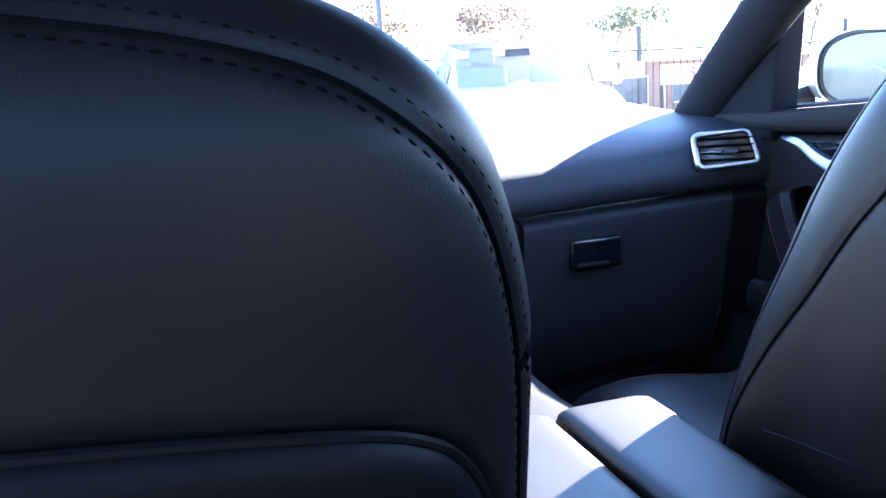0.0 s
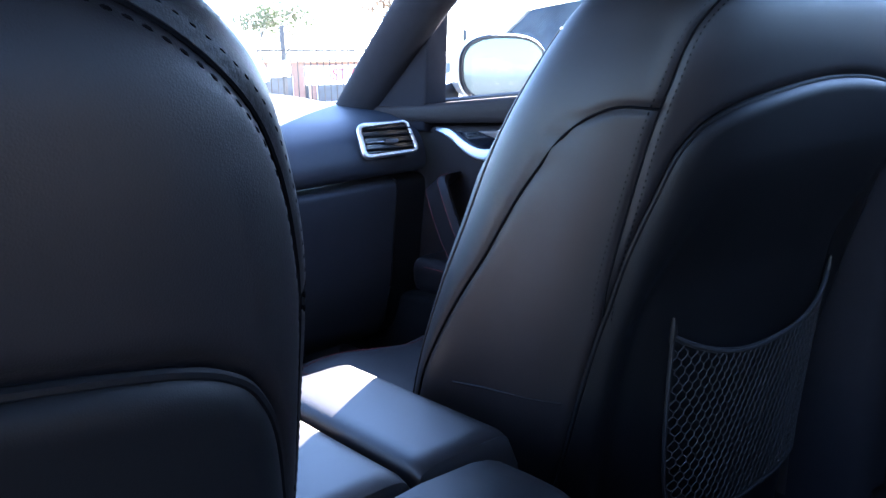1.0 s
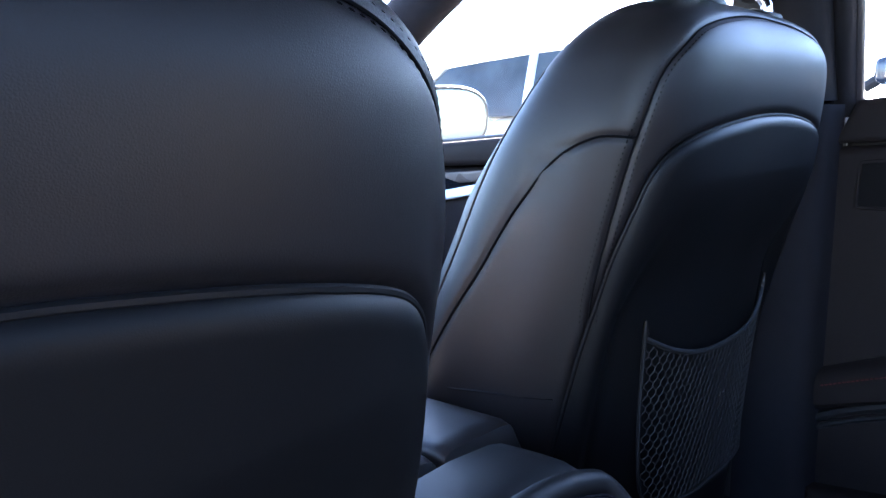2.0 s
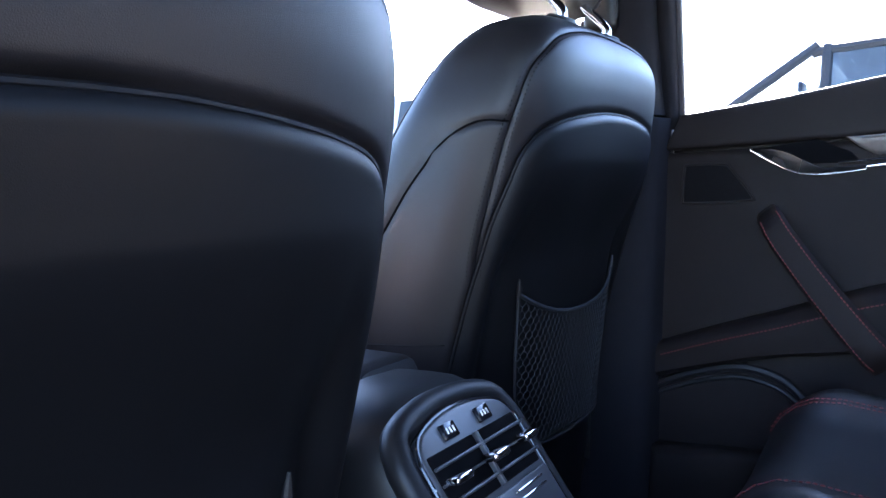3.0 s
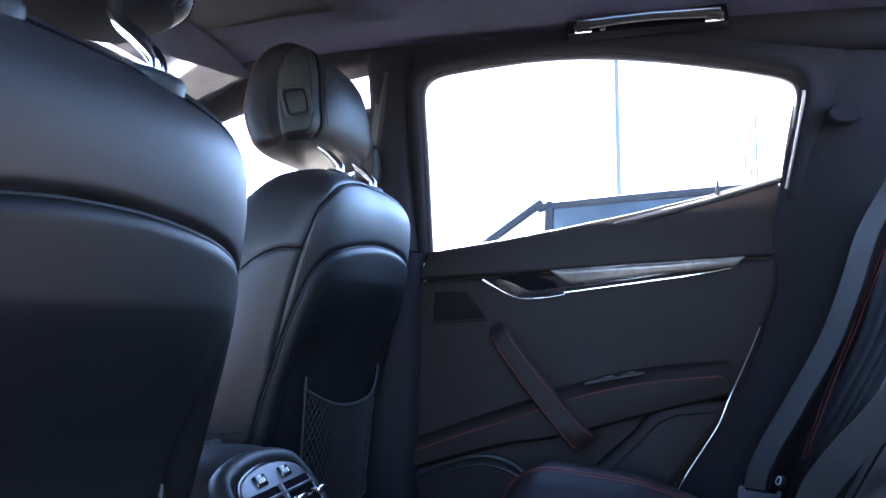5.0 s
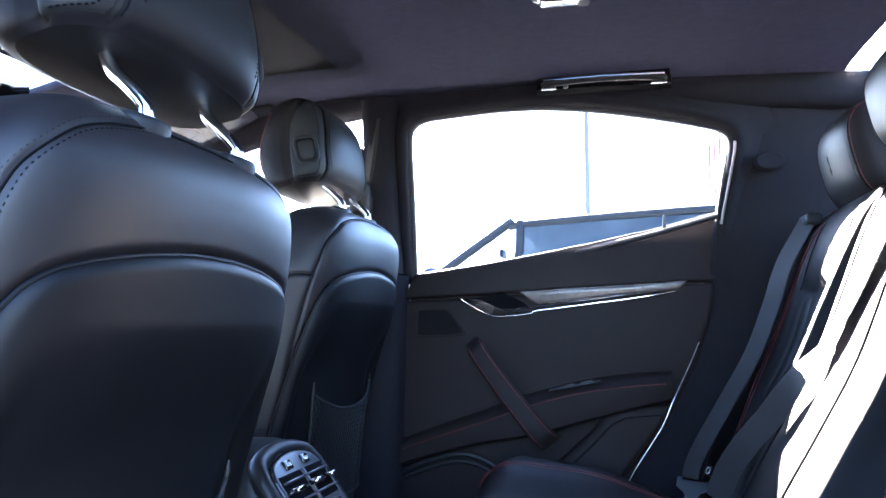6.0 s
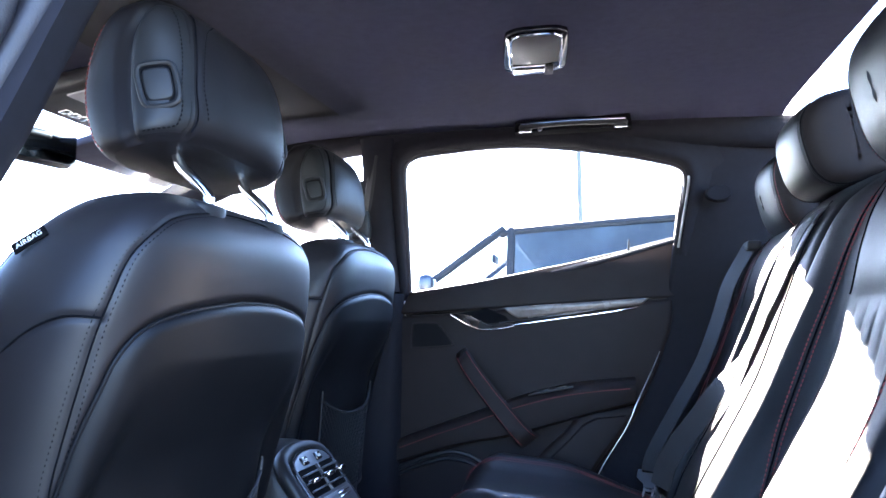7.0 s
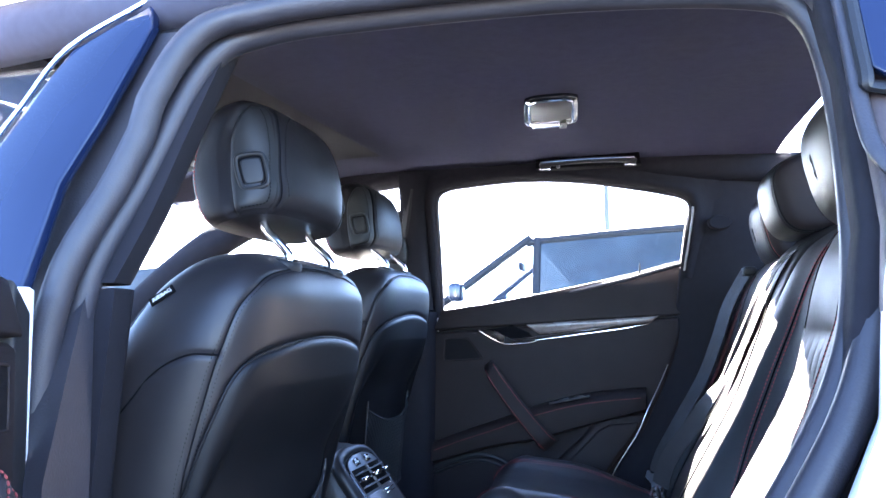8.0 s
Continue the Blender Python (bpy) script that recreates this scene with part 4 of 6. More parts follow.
    def half_width(z):
        return lerp_table([(0.585, 0.094), (0.592, 0.120), (0.605, 0.133), (0.63, 0.141), (0.68, 0.148), (0.79, 0.157), (0.82, 0.159)], z)
    def top_edge(x):
        return 0.750 + 0.036 * (abs(x) / 0.157) ** 2.4
    net = bmesh.new()
    p, h, ZB = 0.0110, 0.0086, 0.585
    def inside(x, z):
        return abs(x) < half_width(z) and ZB < z < top_edge(x)
    for r in range(int((0.82 - ZB) / h) + 2):
        for c in range(-17, 18):
            x = c * p + (p / 2 if r % 2 else 0)
            z = ZB + r * h
            # each cell of the net: a stem and two arms
            a, b, d, e = (x, z), (x, z + h * 0.45), (x - p / 2, z + h), (x + p / 2, z + h)
            for q, s in ((a, b), (b, d), (b, e)):
                if inside(*q) and inside(*s):
                    tube([net_at(*q), net_at(*s)], 0.0008, 4, net)
    part("net", net, NET, root, "black elastic honeycomb net pocket")
    hem = [net_at(x, top_edge(x), 0.005) for x in [-0.157 + 0.314 * i / 30 for i in range(31)]]
    part("net_hem", tube(hem, 0.0028, 8), NET, root)
    for s in (-1, 1):
        border = [net_at(s * half_width(z), z) for z in (0.785, 0.75, 0.70, 0.65, 0.62, 0.603, 0.592)] + [net_at(s * 0.10, 0.586), net_at(s * 0.05, 0.584), net_at(0, 0.584)]
        part("net_border", tube(spline(border, 6), 0.0022, 6), NET, root)
        part("net_clip", tube([net_at(s * 0.158, 0.781, 0.005), net_at(s * 0.159, 0.791, 0.006), net_at(s * 0.160, 0.805, 0.005)], [0.0026, 0.0038, 0.0014], 8), PLASTIC, root, "black plastic hook")
    # headrest: a deep rounded block whose sides carry a sewn tongue with a button
    HC, TILT = Vector((-0.003, 0.248, 1.236)), radians(-11.75)
    rot = Matrix.Translation(HC) @ Matrix.Rotation(TILT, 4, "X")
    hw = smooth_table([(-0.0778, 0.1398), (-0.0683, 0.1495), (-0.0456, 0.1485), (0.0, 0.1405), (0.0427, 0.139), (0.074, 0.1315), (0.0921, 0.1045), (0.0987, 0.064)])
    hr = smooth_table([(-0.0778, 0.0353), (-0.0683, 0.0499), (-0.0456, 0.0623), (0.0, 0.0702), (0.0427, 0.0653), (0.074, 0.0497), (0.0921, 0.0251), (0.0987, 0.0013)])
    hf = smooth_table([(-0.0778, 0.0603), (-0.0683, 0.074), (-0.0456, 0.0861), (0.0, 0.0922), (0.0427, 0.0729), (0.074, 0.0467), (0.0921, 0.0225), (0.0987, 0.0032)])
    HS = 3.18

    def head_pt(z, a):
        c, s = math.cos(a), math.sin(a)
        w, r, f = hw(z), hr(z), hf(z)
        return Vector((w * math.copysign(abs(c) ** (2 / HS), c), (f - r) / 2 + (f + r) / 2 * math.copysign(abs(s) ** (2 / HS), s), z))

    def head_side(y, z):
        w, r, f = hw(z), hr(z), hf(z)
        q = min(1, abs(y - (f - r) / 2) / ((f + r) / 2))
        return w * max(0.0, 1 - q ** HS) ** (1 / HS)
    # the sewn side panel: its front edge lies in a groove, its rear edge on the corner
    front_y = smooth_table([(-0.078, 0.008), (-0.052, 0.008), (-0.011, 0.008), (0.028, 0.001), (0.052, -0.011), (0.066, -0.022), (0.078, -0.032)])
    rear_y = smooth_table([(-0.078, -0.026), (-0.066, -0.040), (-0.050, -0.0475), (-0.022, -0.051), (0.012, -0.0545), (0.04, -0.0545), (0.062, -0.050), (0.078, -0.040)])
    hz = [0.01045 + 0.08825 * math.sin(math.pi * (i / 60 - 0.5)) for i in range(61)]
    heads = []
    for s in (-1, 1):
        zz = [-0.073 + 0.148 * i / 30 for i in range(31)]
        fr = [Vector((s * head_side(front_y(z), z), front_y(z), z)) for z in zz]
        re = [Vector((s * head_side(rear_y(z) - 0.002, z), rear_y(z) - 0.002, z)) for z in zz]
        heads += [(fr, 0.0075, 0.0060), (re, 0.0030, 0.0045)]
    grid = np.array([[tuple(head_pt(z, 2 * math.pi * j / 200)) for j in range(200)] for z in hz])
    grid = seam_grooves(grid, heads)
    bm = loft([[Vector(v) for v in row] for row in grid])
    bmesh.ops.transform(bm, matrix=rot, verts=bm.verts[:])
    headrest = part("headrest", bm, HEAD_LEATHER, root, angle=75)
    for s in (-1, 1):
        def tongue(u, v):
            z = -0.074 + 0.148 * v
            f, r = front_y(z) - 0.003, rear_y(z)
            y = r + (f - r) * u
            e = min(u * (f - r), (1 - u) * (f - r), v * 0.148, (1 - v) * 0.148)
            k = min(1.0, e / 0.008)
            return rot @ Vector((s * (head_side(y, z) - 0.004 + 0.0065 * math.sqrt(max(0, 1 - (1 - k) ** 2))), y, z))
        part("headrest_tongue", sheet(tongue, 34, 60), LEATHER_SIDE, headrest, "sewn side panel of the headrest", angle=75)
        line = [(rear_y(z) + 0.0055, z) for z in [0.066 - 0.128 * i / 12 for i in range(13)]] + [(-0.031, -0.0675), (-0.018, -0.069), (-0.004, -0.069)]
        pts = [rot @ Vector((s * (head_side(q.x, q.y) + 0.0028), q.x, q.y)) for q in spline([(a, b, 0) for a, b in line], 4)]
        part("stitching", stitches(pts, 0.0050, 0.0032, 0.0009), SEAM, headrest)
        pts = [rot @ Vector((s * (head_side(rear_y(z) - 0.0065, z) + 0.0002), rear_y(z) - 0.0065, z)) for z in [0.066 - 0.125 * i / 24 for i in range(25)]]
        part("stitching", stitches(pts, 0.0050, 0.0032, 0.0009), SEAM, headrest)
        pts = [rot @ (head_pt(z, math.radians(90 - s * 58)) + Vector((s * 0.0006, 0.0006, 0))) for z in [-0.07 + 0.14 * i / 20 for i in range(21)]]
        part("stitching", stitches(pts, 0.0055, 0.0040, 0.0011), RED_THREAD, headrest, "red thread along the front edge")
        pts = [rot @ Vector((s * (head_side(rear_y(z) - 0.002, z) - 0.0028), rear_y(z) - 0.002, z)) for z in [0.070 - 0.14 * i / 24 for i in range(25)]]
        part("seam", tube(pts, 0.0010, 5), SEAM, headrest)
        by, bz = -0.0265, -0.023
        square = spline([(-0.0185, -0.014, 0), (-0.0190, 0.002, 0), (-0.0178, 0.017, 0), (-0.0125, 0.0228, 0), (0.001, 0.0240, 0), (0.0140, 0.0228, 0), (0.0188, 0.017, 0), (0.0188, 0.001, 0), (0.0168, -0.016, 0), (0.0110, -0.0222, 0), (-0.001, -0.0230, 0), (-0.0135, -0.0215, 0)], 3, True)
        turn = math.atan((head_side(by - 0.01, bz) - head_side(by + 0.01, bz)) / 0.02)
        base = rot @ Matrix.Translation((s * (head_side(by, bz) + 0.0030), by, bz)) @ Matrix.Rotation(s * turn, 4, "Z")
        b = tube([(0, p.x, p.y) for p in square], 0.0034, 8, closed=True)
        bmesh.ops.transform(b, matrix=base, verts=b.verts[:])
        part("button_bezel", b, LEATHER_SIDE, headrest, "rounded black bezel")
        for nm, g, d0, d1, bev in (("button_well", 0.97, -0.008, 0.0004, 0.0), ("button", 0.76, -0.006, 0.0030, 0.0024)):
            b = slab([(p.x * g, p.y * g) for p in square], s * d0, s * d1, bev)
            bmesh.ops.transform(b, matrix=base, verts=b.verts[:])
            part(nm, b, SEAM if nm == "button_well" else LEATHER_SIDE, headrest)
    # posts
    for s in (-1, 1):
        pts = [(s * 0.078, 0.172, 1.07), (s * 0.078, 0.172, 1.120), (s * 0.078, 0.175, 1.132), (s * 0.078, 0.190, 1.148), (s * 0.078, 0.205, 1.162), (s * 0.078, 0.214, 1.182), (s * 0.078, 0.220, 1.21)]
        part("headrest_post", tube(spline(pts, 5), 0.0062, 12), CHROME, root, "bent chrome headrest post")
        lie = Matrix.Translation((s * 0.078, 0.174, 1.1165)) @ Matrix.Rotation(radians(16), 4, "X")
        collar = [[lie @ Vector((0.027 * g * math.cos(a), 0.018 * g * math.sin(a), z)) for a in (2 * math.pi * j / 28 for j in range(28))] for z, g in ((-0.012, 1.04), (-0.001, 1.02), (0.003, 0.96), (0.0048, 0.84), (0.005, 0.4))]
        part("post_collar", loft(collar), PLASTIC, root)
    return root


def text_mesh(body, size, extrude=0.0002):
    cu = bpy.data.curves.new("lettering", "FONT")
    cu.body, cu.size, cu.extrude, cu.align_x, cu.align_y = body, size, extrude, "CENTER", "CENTER"
    ob = new("lettering", cu)
    dg = bpy.context.evaluated_depsgraph_get()
    me = bpy.data.meshes.new_from_object(ob.evaluated_get(dg))
    bpy.data.objects.remove(ob)
    bm = bmesh.new()
    bm.from_mesh(me)
    bpy.data.meshes.remove(me)
    return bm


PASS_AT, DRIVE_AT = (0.43, 0.0, 0.0), (-0.409, -0.1086, -0.0448)
seat_p = front_seat(PASS_AT, "black leather front passenger seat with chrome headrest posts and net pocket")
seat_d = copy_thing(seat_p, Matrix.Translation(DRIVE_AT))
for ob in seat_d.children:   # this seat's headrest is set further back over its backrest
    if ob.name.startswith(("headrest_post", "post_collar")):
        ob.location.y, ob.location.z = -0.024, -0.010
    elif ob.name.startswith("headrest"):
        ob.location = (0.003, -0.045, 0.0056)
tagged(seat_d, "black leather driver seat set further back, with airbag tag")
# airbag tag sewn into the outer shoulder seam of the driver's seat
TY, TZ = 0.249, 1.0575
nrm = Vector((-1, -(back_side(TY + 0.01, TZ) - back_side(TY - 0.01, TZ)) / 0.02, -(back_side(TY, TZ + 0.006) - back_side(TY, TZ - 0.006)) / 0.012)).normalized()
nrm = (nrm + Vector((-0.5, -0.35, 0.0))).normalized()   # the tag stands off the seam towards the rear
along = Vector((0.13, -0.77, 0.63))
along = (along - nrm * along.dot(nrm)).normalized()
m = Matrix((along, nrm.cross(along), nrm)).transposed().to_4x4()
m.translation = Vector((-back_side(TY, TZ), TY, TZ)) + nrm * 0.0035
b = rbox((0, 0, 0), (0.034, 0.0125, 0.002), 0.0008, 2)
bmesh.ops.transform(b, matrix=m, verts=b.verts[:])
tag = part("airbag_tag", b, SEAM, seat_d, "black woven tag with white lettering")
t = text_mesh("AIRBAG", 0.0076)
bmesh.ops.transform(t, matrix=m @ Matrix.Translation((0, 0, 0.0014)), verts=t.verts[:])
part("lettering", t, PAPER, tag, smooth=False)


# ---------- rear bench ----------
REAR_TAB = smooth_table([(0.56, -0.462), (0.63, -0.475), (0.69, -0.495), (0.78, -0.545), (0.86, -0.588), (0.95, -0.624), (1.03, -0.655), (1.08, -0.682), (1.14, -0.735)])


def rear_back_y(z):
    return REAR_TAB(z)


ACROSS = smooth_table([(0.145, 0.006), (0.163, 0.017), (0.18, 0.018), (0.20, 0.009), (0.225, -0.012), (0.25, -0.028), (0.275, -0.034), (0.36, -0.034), (0.45, -0.029), (0.50, -0.018), (0.54, -0.006), (0.57, -0.002), (0.61, -0.010)])
AMOUNT = smooth_table([(0.54, 0.5), (0.62, 0.8), (0.72, 1.0), (0.86, 1.0), (0.95, 0.8), (1.03, 0.5), (1.10, 0.3), (1.16, 0.2)])


def outer_section(x, z):
    """How far an outer backrest stands forward of the plain back: two bolsters, a padded top and upright flutes below it."""
    q = abs(x)
    y = AMOUNT(z) * ACROSS(q)
    t = (q - 0.378) / 0.115
    if abs(t) < 1:
        k = 1 - t ** 4
        pad = max(0.0, 1 - ((z - 1.045) / 0.085) ** 4) if z > 0.96 else 0.0
        y += k * 0.009 * pad
        if z < 0.955:
            y += min(1, (0.955 - z) / 0.02) * k * 0.005 * abs(math.sin((q - 0.253) / 0.042 * math.pi)) ** 0.6
    return y


bench = thing("rear_bench", (0, -0.60, 0.66), "black leather rear bench backrest with bolsters and red stitching", "car seat")
inv = Matrix.Translation((0, 0.60, -0.66))


def bench_part(name, x0, x1, fn, mat=LEATHER, label="", z0=0.56, z1=1.135, nu=40, nv=40):
    def f(u, v):
        x = x0 + (x1 - x0) * u
        z = z0 + (z1 - z0) * v
        e = min(u, 1 - u) * (x1 - x0)
        k = min(1, e / 0.025)
        top = max(0, (v - 0.9) / 0.1)
        y = rear_back_y(z) + fn(x, z) - 0.026 * (1 - math.sqrt(max(0, 1 - (1 - k) ** 2))) - 0.05 * top ** 2
        return inv @ Vector((x, y, z - 0.015 * top ** 2 + 0.03 * top * (1 - abs(2 * u - 1) ** 4)))
    return part(name, sheet(f, nu, nv, -0.03), mat, bench, label, angle=70)


RED_X = smooth_table([(0.66, 0.290), (0.72, 0.264), (0.77, 0.243), (0.83, 0.228), (0.89, 0.224), (0.96, 0.229), (1.03, 0.238), (1.10, 0.250), (1.14, 0.254)])
for s in (-1, 1):
    bench_part("outer_backrest", min(s * 0.150, s * 0.60), max(s * 0.150, s * 0.60), outer_section, nu=120, nv=90)
    # curved seams along both bolsters, with red thread on either side
    for e in (-1, 1):
        for off, mat in ((0.0, SEAM), (-0.0055, RED_THREAD), (0.0055, RED_THREAD)):
            path = []
            for i in range(60):
                z = 0.68 + 0.43 * i / 59
                q = RED_X(z) + off
                x = s * (q if e < 0 else 0.756 - q)
                path.append(inv @ Vector((x, rear_back_y(z) + outer_section(x, z) + 0.0005, z)))
            if off == 0:
                part("seam", tube(path, 0.0016, 5), mat, bench)
            else:
                part("stitching", stitches(path, 0.0062, 0.0044, 0.0010), mat, bench, "red thread")
    # dark double seam between the padded top and its sides
    for e in (-1, 1):
        path = []
        for i in range(30):
            z = 0.965 + 0.135 * i / 29
            x = s * (0.378 + e * (0.085 + 0.030 * (1.10 - z) / 0.135))
            path.append(inv @ Vector((x, rear_back_y(z) + outer_section(x, z) + 0.0006, z)))
        part("seam", tube(path, 0.0013, 5), SEAM, bench)
tagged(part("bench_backing", sheet(lambda u, v: inv @ Vector((-0.60 + 1.2 * u, rear_back_y(0.56 + 0.56 * v) - 0.030, 0.56 + 0.56 * v)), 8, 20, -0.03), LEATHER_SIDE, bench))


def middle_section(x, z):
    return 0.014 - 0.008 * (x / 0.146) ** 2


bench_part("middle_backrest", -0.146, 0.146, middle_section, nu=40)
for x in (-0.085, 0.085):
    path = [inv @ Vector((x, rear_back_y(z) + middle_section(x, z) + 0.0005, z)) for z in [0.66 + 0.44 * i / 40 for i in range(41)]]
    part("seam", tube(path, 0.0018, 5), SEAM, bench)

cush = thing("rear_seat_cushion", (0, -0.30, 0.55), "black leather rear bench cushion with red stitching", "car seat")
cinv = Matrix.Translation((0, 0.30, -0.55))


def cushion_z(x, y):
    t = (y + 0.52) / 0.42
    base = 0.588 + 0.044 * t
    s = abs(x) - 0.36
    q = min(1.0, max(0.0, (-0.25 - y) / 0.23))
    base -= 0.034 * q * q * (3 - 2 * q)
    return base + 0.030 * (1 - 0.6 * q) * math.exp(-((abs(s) - 0.19) / 0.05) ** 2) - 0.012 * math.exp(-(s / 0.1) ** 2) + 0.004 * math.exp(-(x / 0.10) ** 2)


for m, hf, nm in ((0.375, 0.225, "outer_cushion"), (-0.375, 0.225, "outer_cushion"), (0.0, 0.146, "middle_cushion")):
    rings = []
    for i in range(41):
        x = m + hf * math.sin((i / 40 - 0.5) * math.pi * 0.999)
        e = (1 - abs((x - m) / hf) ** 5)
        ring = []
        for j in range(44):
            q = j / 43
            r = 0.080
            back = 0.065 * (1 - e)
            if q < 0.50:
                y = -0.60 + (0.475 - back) * q / 0.50
                z = cushion_z(x, y) - 0.03 * (1 - e)
            elif q < 0.80:
                a = (q - 0.50) / 0.30 * math.pi / 2
                y = -0.125 - back + r * math.sin(a)
                z = cushion_z(x, -0.125) - 0.03 * (1 - e) - r * (1 - math.cos(a))
            else:
                t = (q - 0.80) / 0.20
                y = -0.045 - back - 0.05 * t
                z = cushion_z(x, -0.125) - 0.03 * (1 - e) - r - 0.22 * t
            ring.append(cinv @ Vector((x, y, z)))
        rings.append(ring)
    part(nm, loft(rings, closed=False), LEATHER, cush)
for s in (-1, 1):
    for x in (0.375 - 0.138, 0.375 - 0.132, 0.375 + 0.132, 0.375 + 0.138):
        path = [cinv @ Vector((s * x, y, cushion_z(x, y) + 0.0006)) for y in [-0.50 + 0.365 * i / 30 for i in range(31)]]
        path += [cinv @ Vector((s * x, -0.128 + 0.080 * math.sin(a), cushion_z(x, -0.125) - 0.080 * (1 - math.cos(a)) + 0.0004)) for a in (0.3, 0.6, 0.9, 1.2)]
        part("stitching", stitches(path, 0.0065, 0.0045, 0.0009), RED_THREAD, cush, "red thread")


def rear_headrest(x, y, z, w, tall, label):
    """A rear headrest: a cushion wrapped from the front over the top, matte side panels, sewn joints, two posts."""
    root = thing("rear_headrest", (x, y, z), label, "headrest", "rear headrests")
    tilt = Matrix.Rotation(radians(-13), 4, "X")

    def ring(t, grow=0.0):
        g = (1 - abs(t) ** 7) ** (1 / 4)
        pts = []
        for j in range(64):
            a = 2 * math.pi * j / 64
            c, q = math.cos(a), math.sin(a)
            yy = (0.066 * (0.30 + 0.70 * g) + grow) * math.copysign(abs(c) ** 0.68, c)
            zz = (tall * (0.45 + 0.55 * g) + grow) * math.copysign(abs(q) ** 0.70, q)
            yy -= 0.012 * t * t * (1 if c > 0 else 0)
            pts.append(tilt @ Vector((w * t, yy, zz)))
        return pts
    seam = 0.80
    part("cushion", loft([ring(seam * (i / 12 - 1)) for i in range(25)], caps=False), HEAD_LEATHER, root, angle=70)
    for s in (-1, 1):
        ts = [s * (seam + (0.9999 - seam) * (1 - (1 - i / 12) ** 2)) for i in range(13)]
        rows = [ring(t) for t in ts]
        mid = sum(rows[-1], Vector()) / 64
        rows += [[mid + (p - mid) * k for p in rows[-1]] for k in (0.7, 0.4, 0.1)]
        part("side_panel", loft(rows), DOOR_VINYL, root, "matte dark side panel", angle=70)
        part("seam", tube(ring(s * seam, -0.0006), 0.0014, 5, closed=True), SEAM, root)
        for off in (-0.045, 0.045):
            part("stitching", stitches(ring(s * (seam + off), 0.0011) + ring(s * (seam + off), 0.0011)[:1], 0.0052, 0.0036, 0.0008), RED_THREAD if abs(x) > 0.1 and off > 0 else THREAD, root)
        part("post", tube([(s * 0.05, -0.015, -tall * 0.8), (s * 0.05, -0.02, -tall - 0.06)], 0.006, 10), CHROME, root)
    if abs(x) > 0.1:
        mark = [tilt @ Vector((0, 0.0655, -0.012 + 0.034 * i / 8)) for i in range(9)]
        part("mark", tube(mark, [0.0008, 0.0022, 0.0030, 0.0016, 0.0014, 0.0020, 0.0030, 0.0022, 0.0006], 6), LEATHER_SIDE, root, "embossed upright mark")
    return root


rear_headrest(0.388, -0.742, 1.180, 0.118, 0.083, "black leather outer rear headrest with red stitching")
rear_headrest(-0.388, -0.718, 1.185, 0.118, 0.083, "black leather outer rear headrest with red stitching")
rear_headrest(0.0, -0.708, 1.190, 0.105, 0.067, "low black leather middle rear headrest")


# ---------- dashboard ----------
dash = thing("dashboard", (-0.021, 1.2, 0.609), "dark leather dashboard with glovebox and passenger air vent", "dashboard")
dinv = Matrix.Translation((0, -1.15, -0.583))


def dash_part(nm, bm, mat, parent=None, lab="", **k):
    bmesh.ops.transform(bm, matrix=dinv, verts=bm.verts[:])
    return part(nm, bm, mat, parent or dash, lab, **k)


TOPS = spline([(0.985, 0.795, 0), (0.950, 0.800, 0), (0.936, 0.815, 0), (0.938, 0.842, 0), (0.960, 0.876, 0), (1.02, 0.900, 0), (1.12, 0.914, 0), (1.25, 0.922, 0), (1.40, 0.935, 0), (1.50, 0.94, 0)], 5)


def dash_curve(x):
    return -0.10 * max(0, 1 - abs(x) / 0.5) ** 1.5 * 0.4, 0.028 * (abs(x) - 0.45)


rings = []
for i in range(61):
    x = -0.70 + 1.40 * i / 60
    dy, dz = dash_curve(x)
    rings.append([(x, p.x + dy, p.y + dz) for p in TOPS])
dash_part("dash_top", loft(rings, closed=False), DASH)
LOW = spline([(1.30, 0.40, 0), (1.05, 0.46, 0), (0.985, 0.56, 0), (0.962, 0.68, 0), (0.948, 0.760, 0), (0.952, 0.786, 0), (0.985, 0.794, 0)], 5)
rings = []
for i in range(41):
    x = 0.235 + 0.40 * i / 40
    dy, dz = dash_curve(x)
    rings.append([(x, p.x + dy, p.y + dz) for p in LOW])
glove = dash_part("glovebox_door", loft(rings, closed=False), DASH, lab="dark padded glovebox door")
for x0, x1 in ((0.642, 0.71), (-0.71, 0.228)):
    rings = []
    for i in range(11):
        x = x0 + (x1 - x0) * i / 10
        dy, dz = dash_curve(x)
        rings.append([(x, p.x + dy + 0.004, p.y + dz) for p in LOW])
    dash_part("lower_dash", loft(rings, closed=False), PLASTIC)
dash_part("glovebox_latch", rbox((0.365, 0.944, 0.720), (0.092, 0.016, 0.052), 0.005, 3), GLOSS, glove, "black glovebox latch")
dash_part("latch_line", rbox((0.365, 0.935, 0.742), (0.082, 0.004, 0.0035), 0.0012, 2), CHROME, glove, "thin chrome line")
dash_part("latch_pull", rbox((0.358, 0.938, 0.702), (0.060, 0.010, 0.010), 0.004, 3), PLASTIC, glove, "grey latch pull")
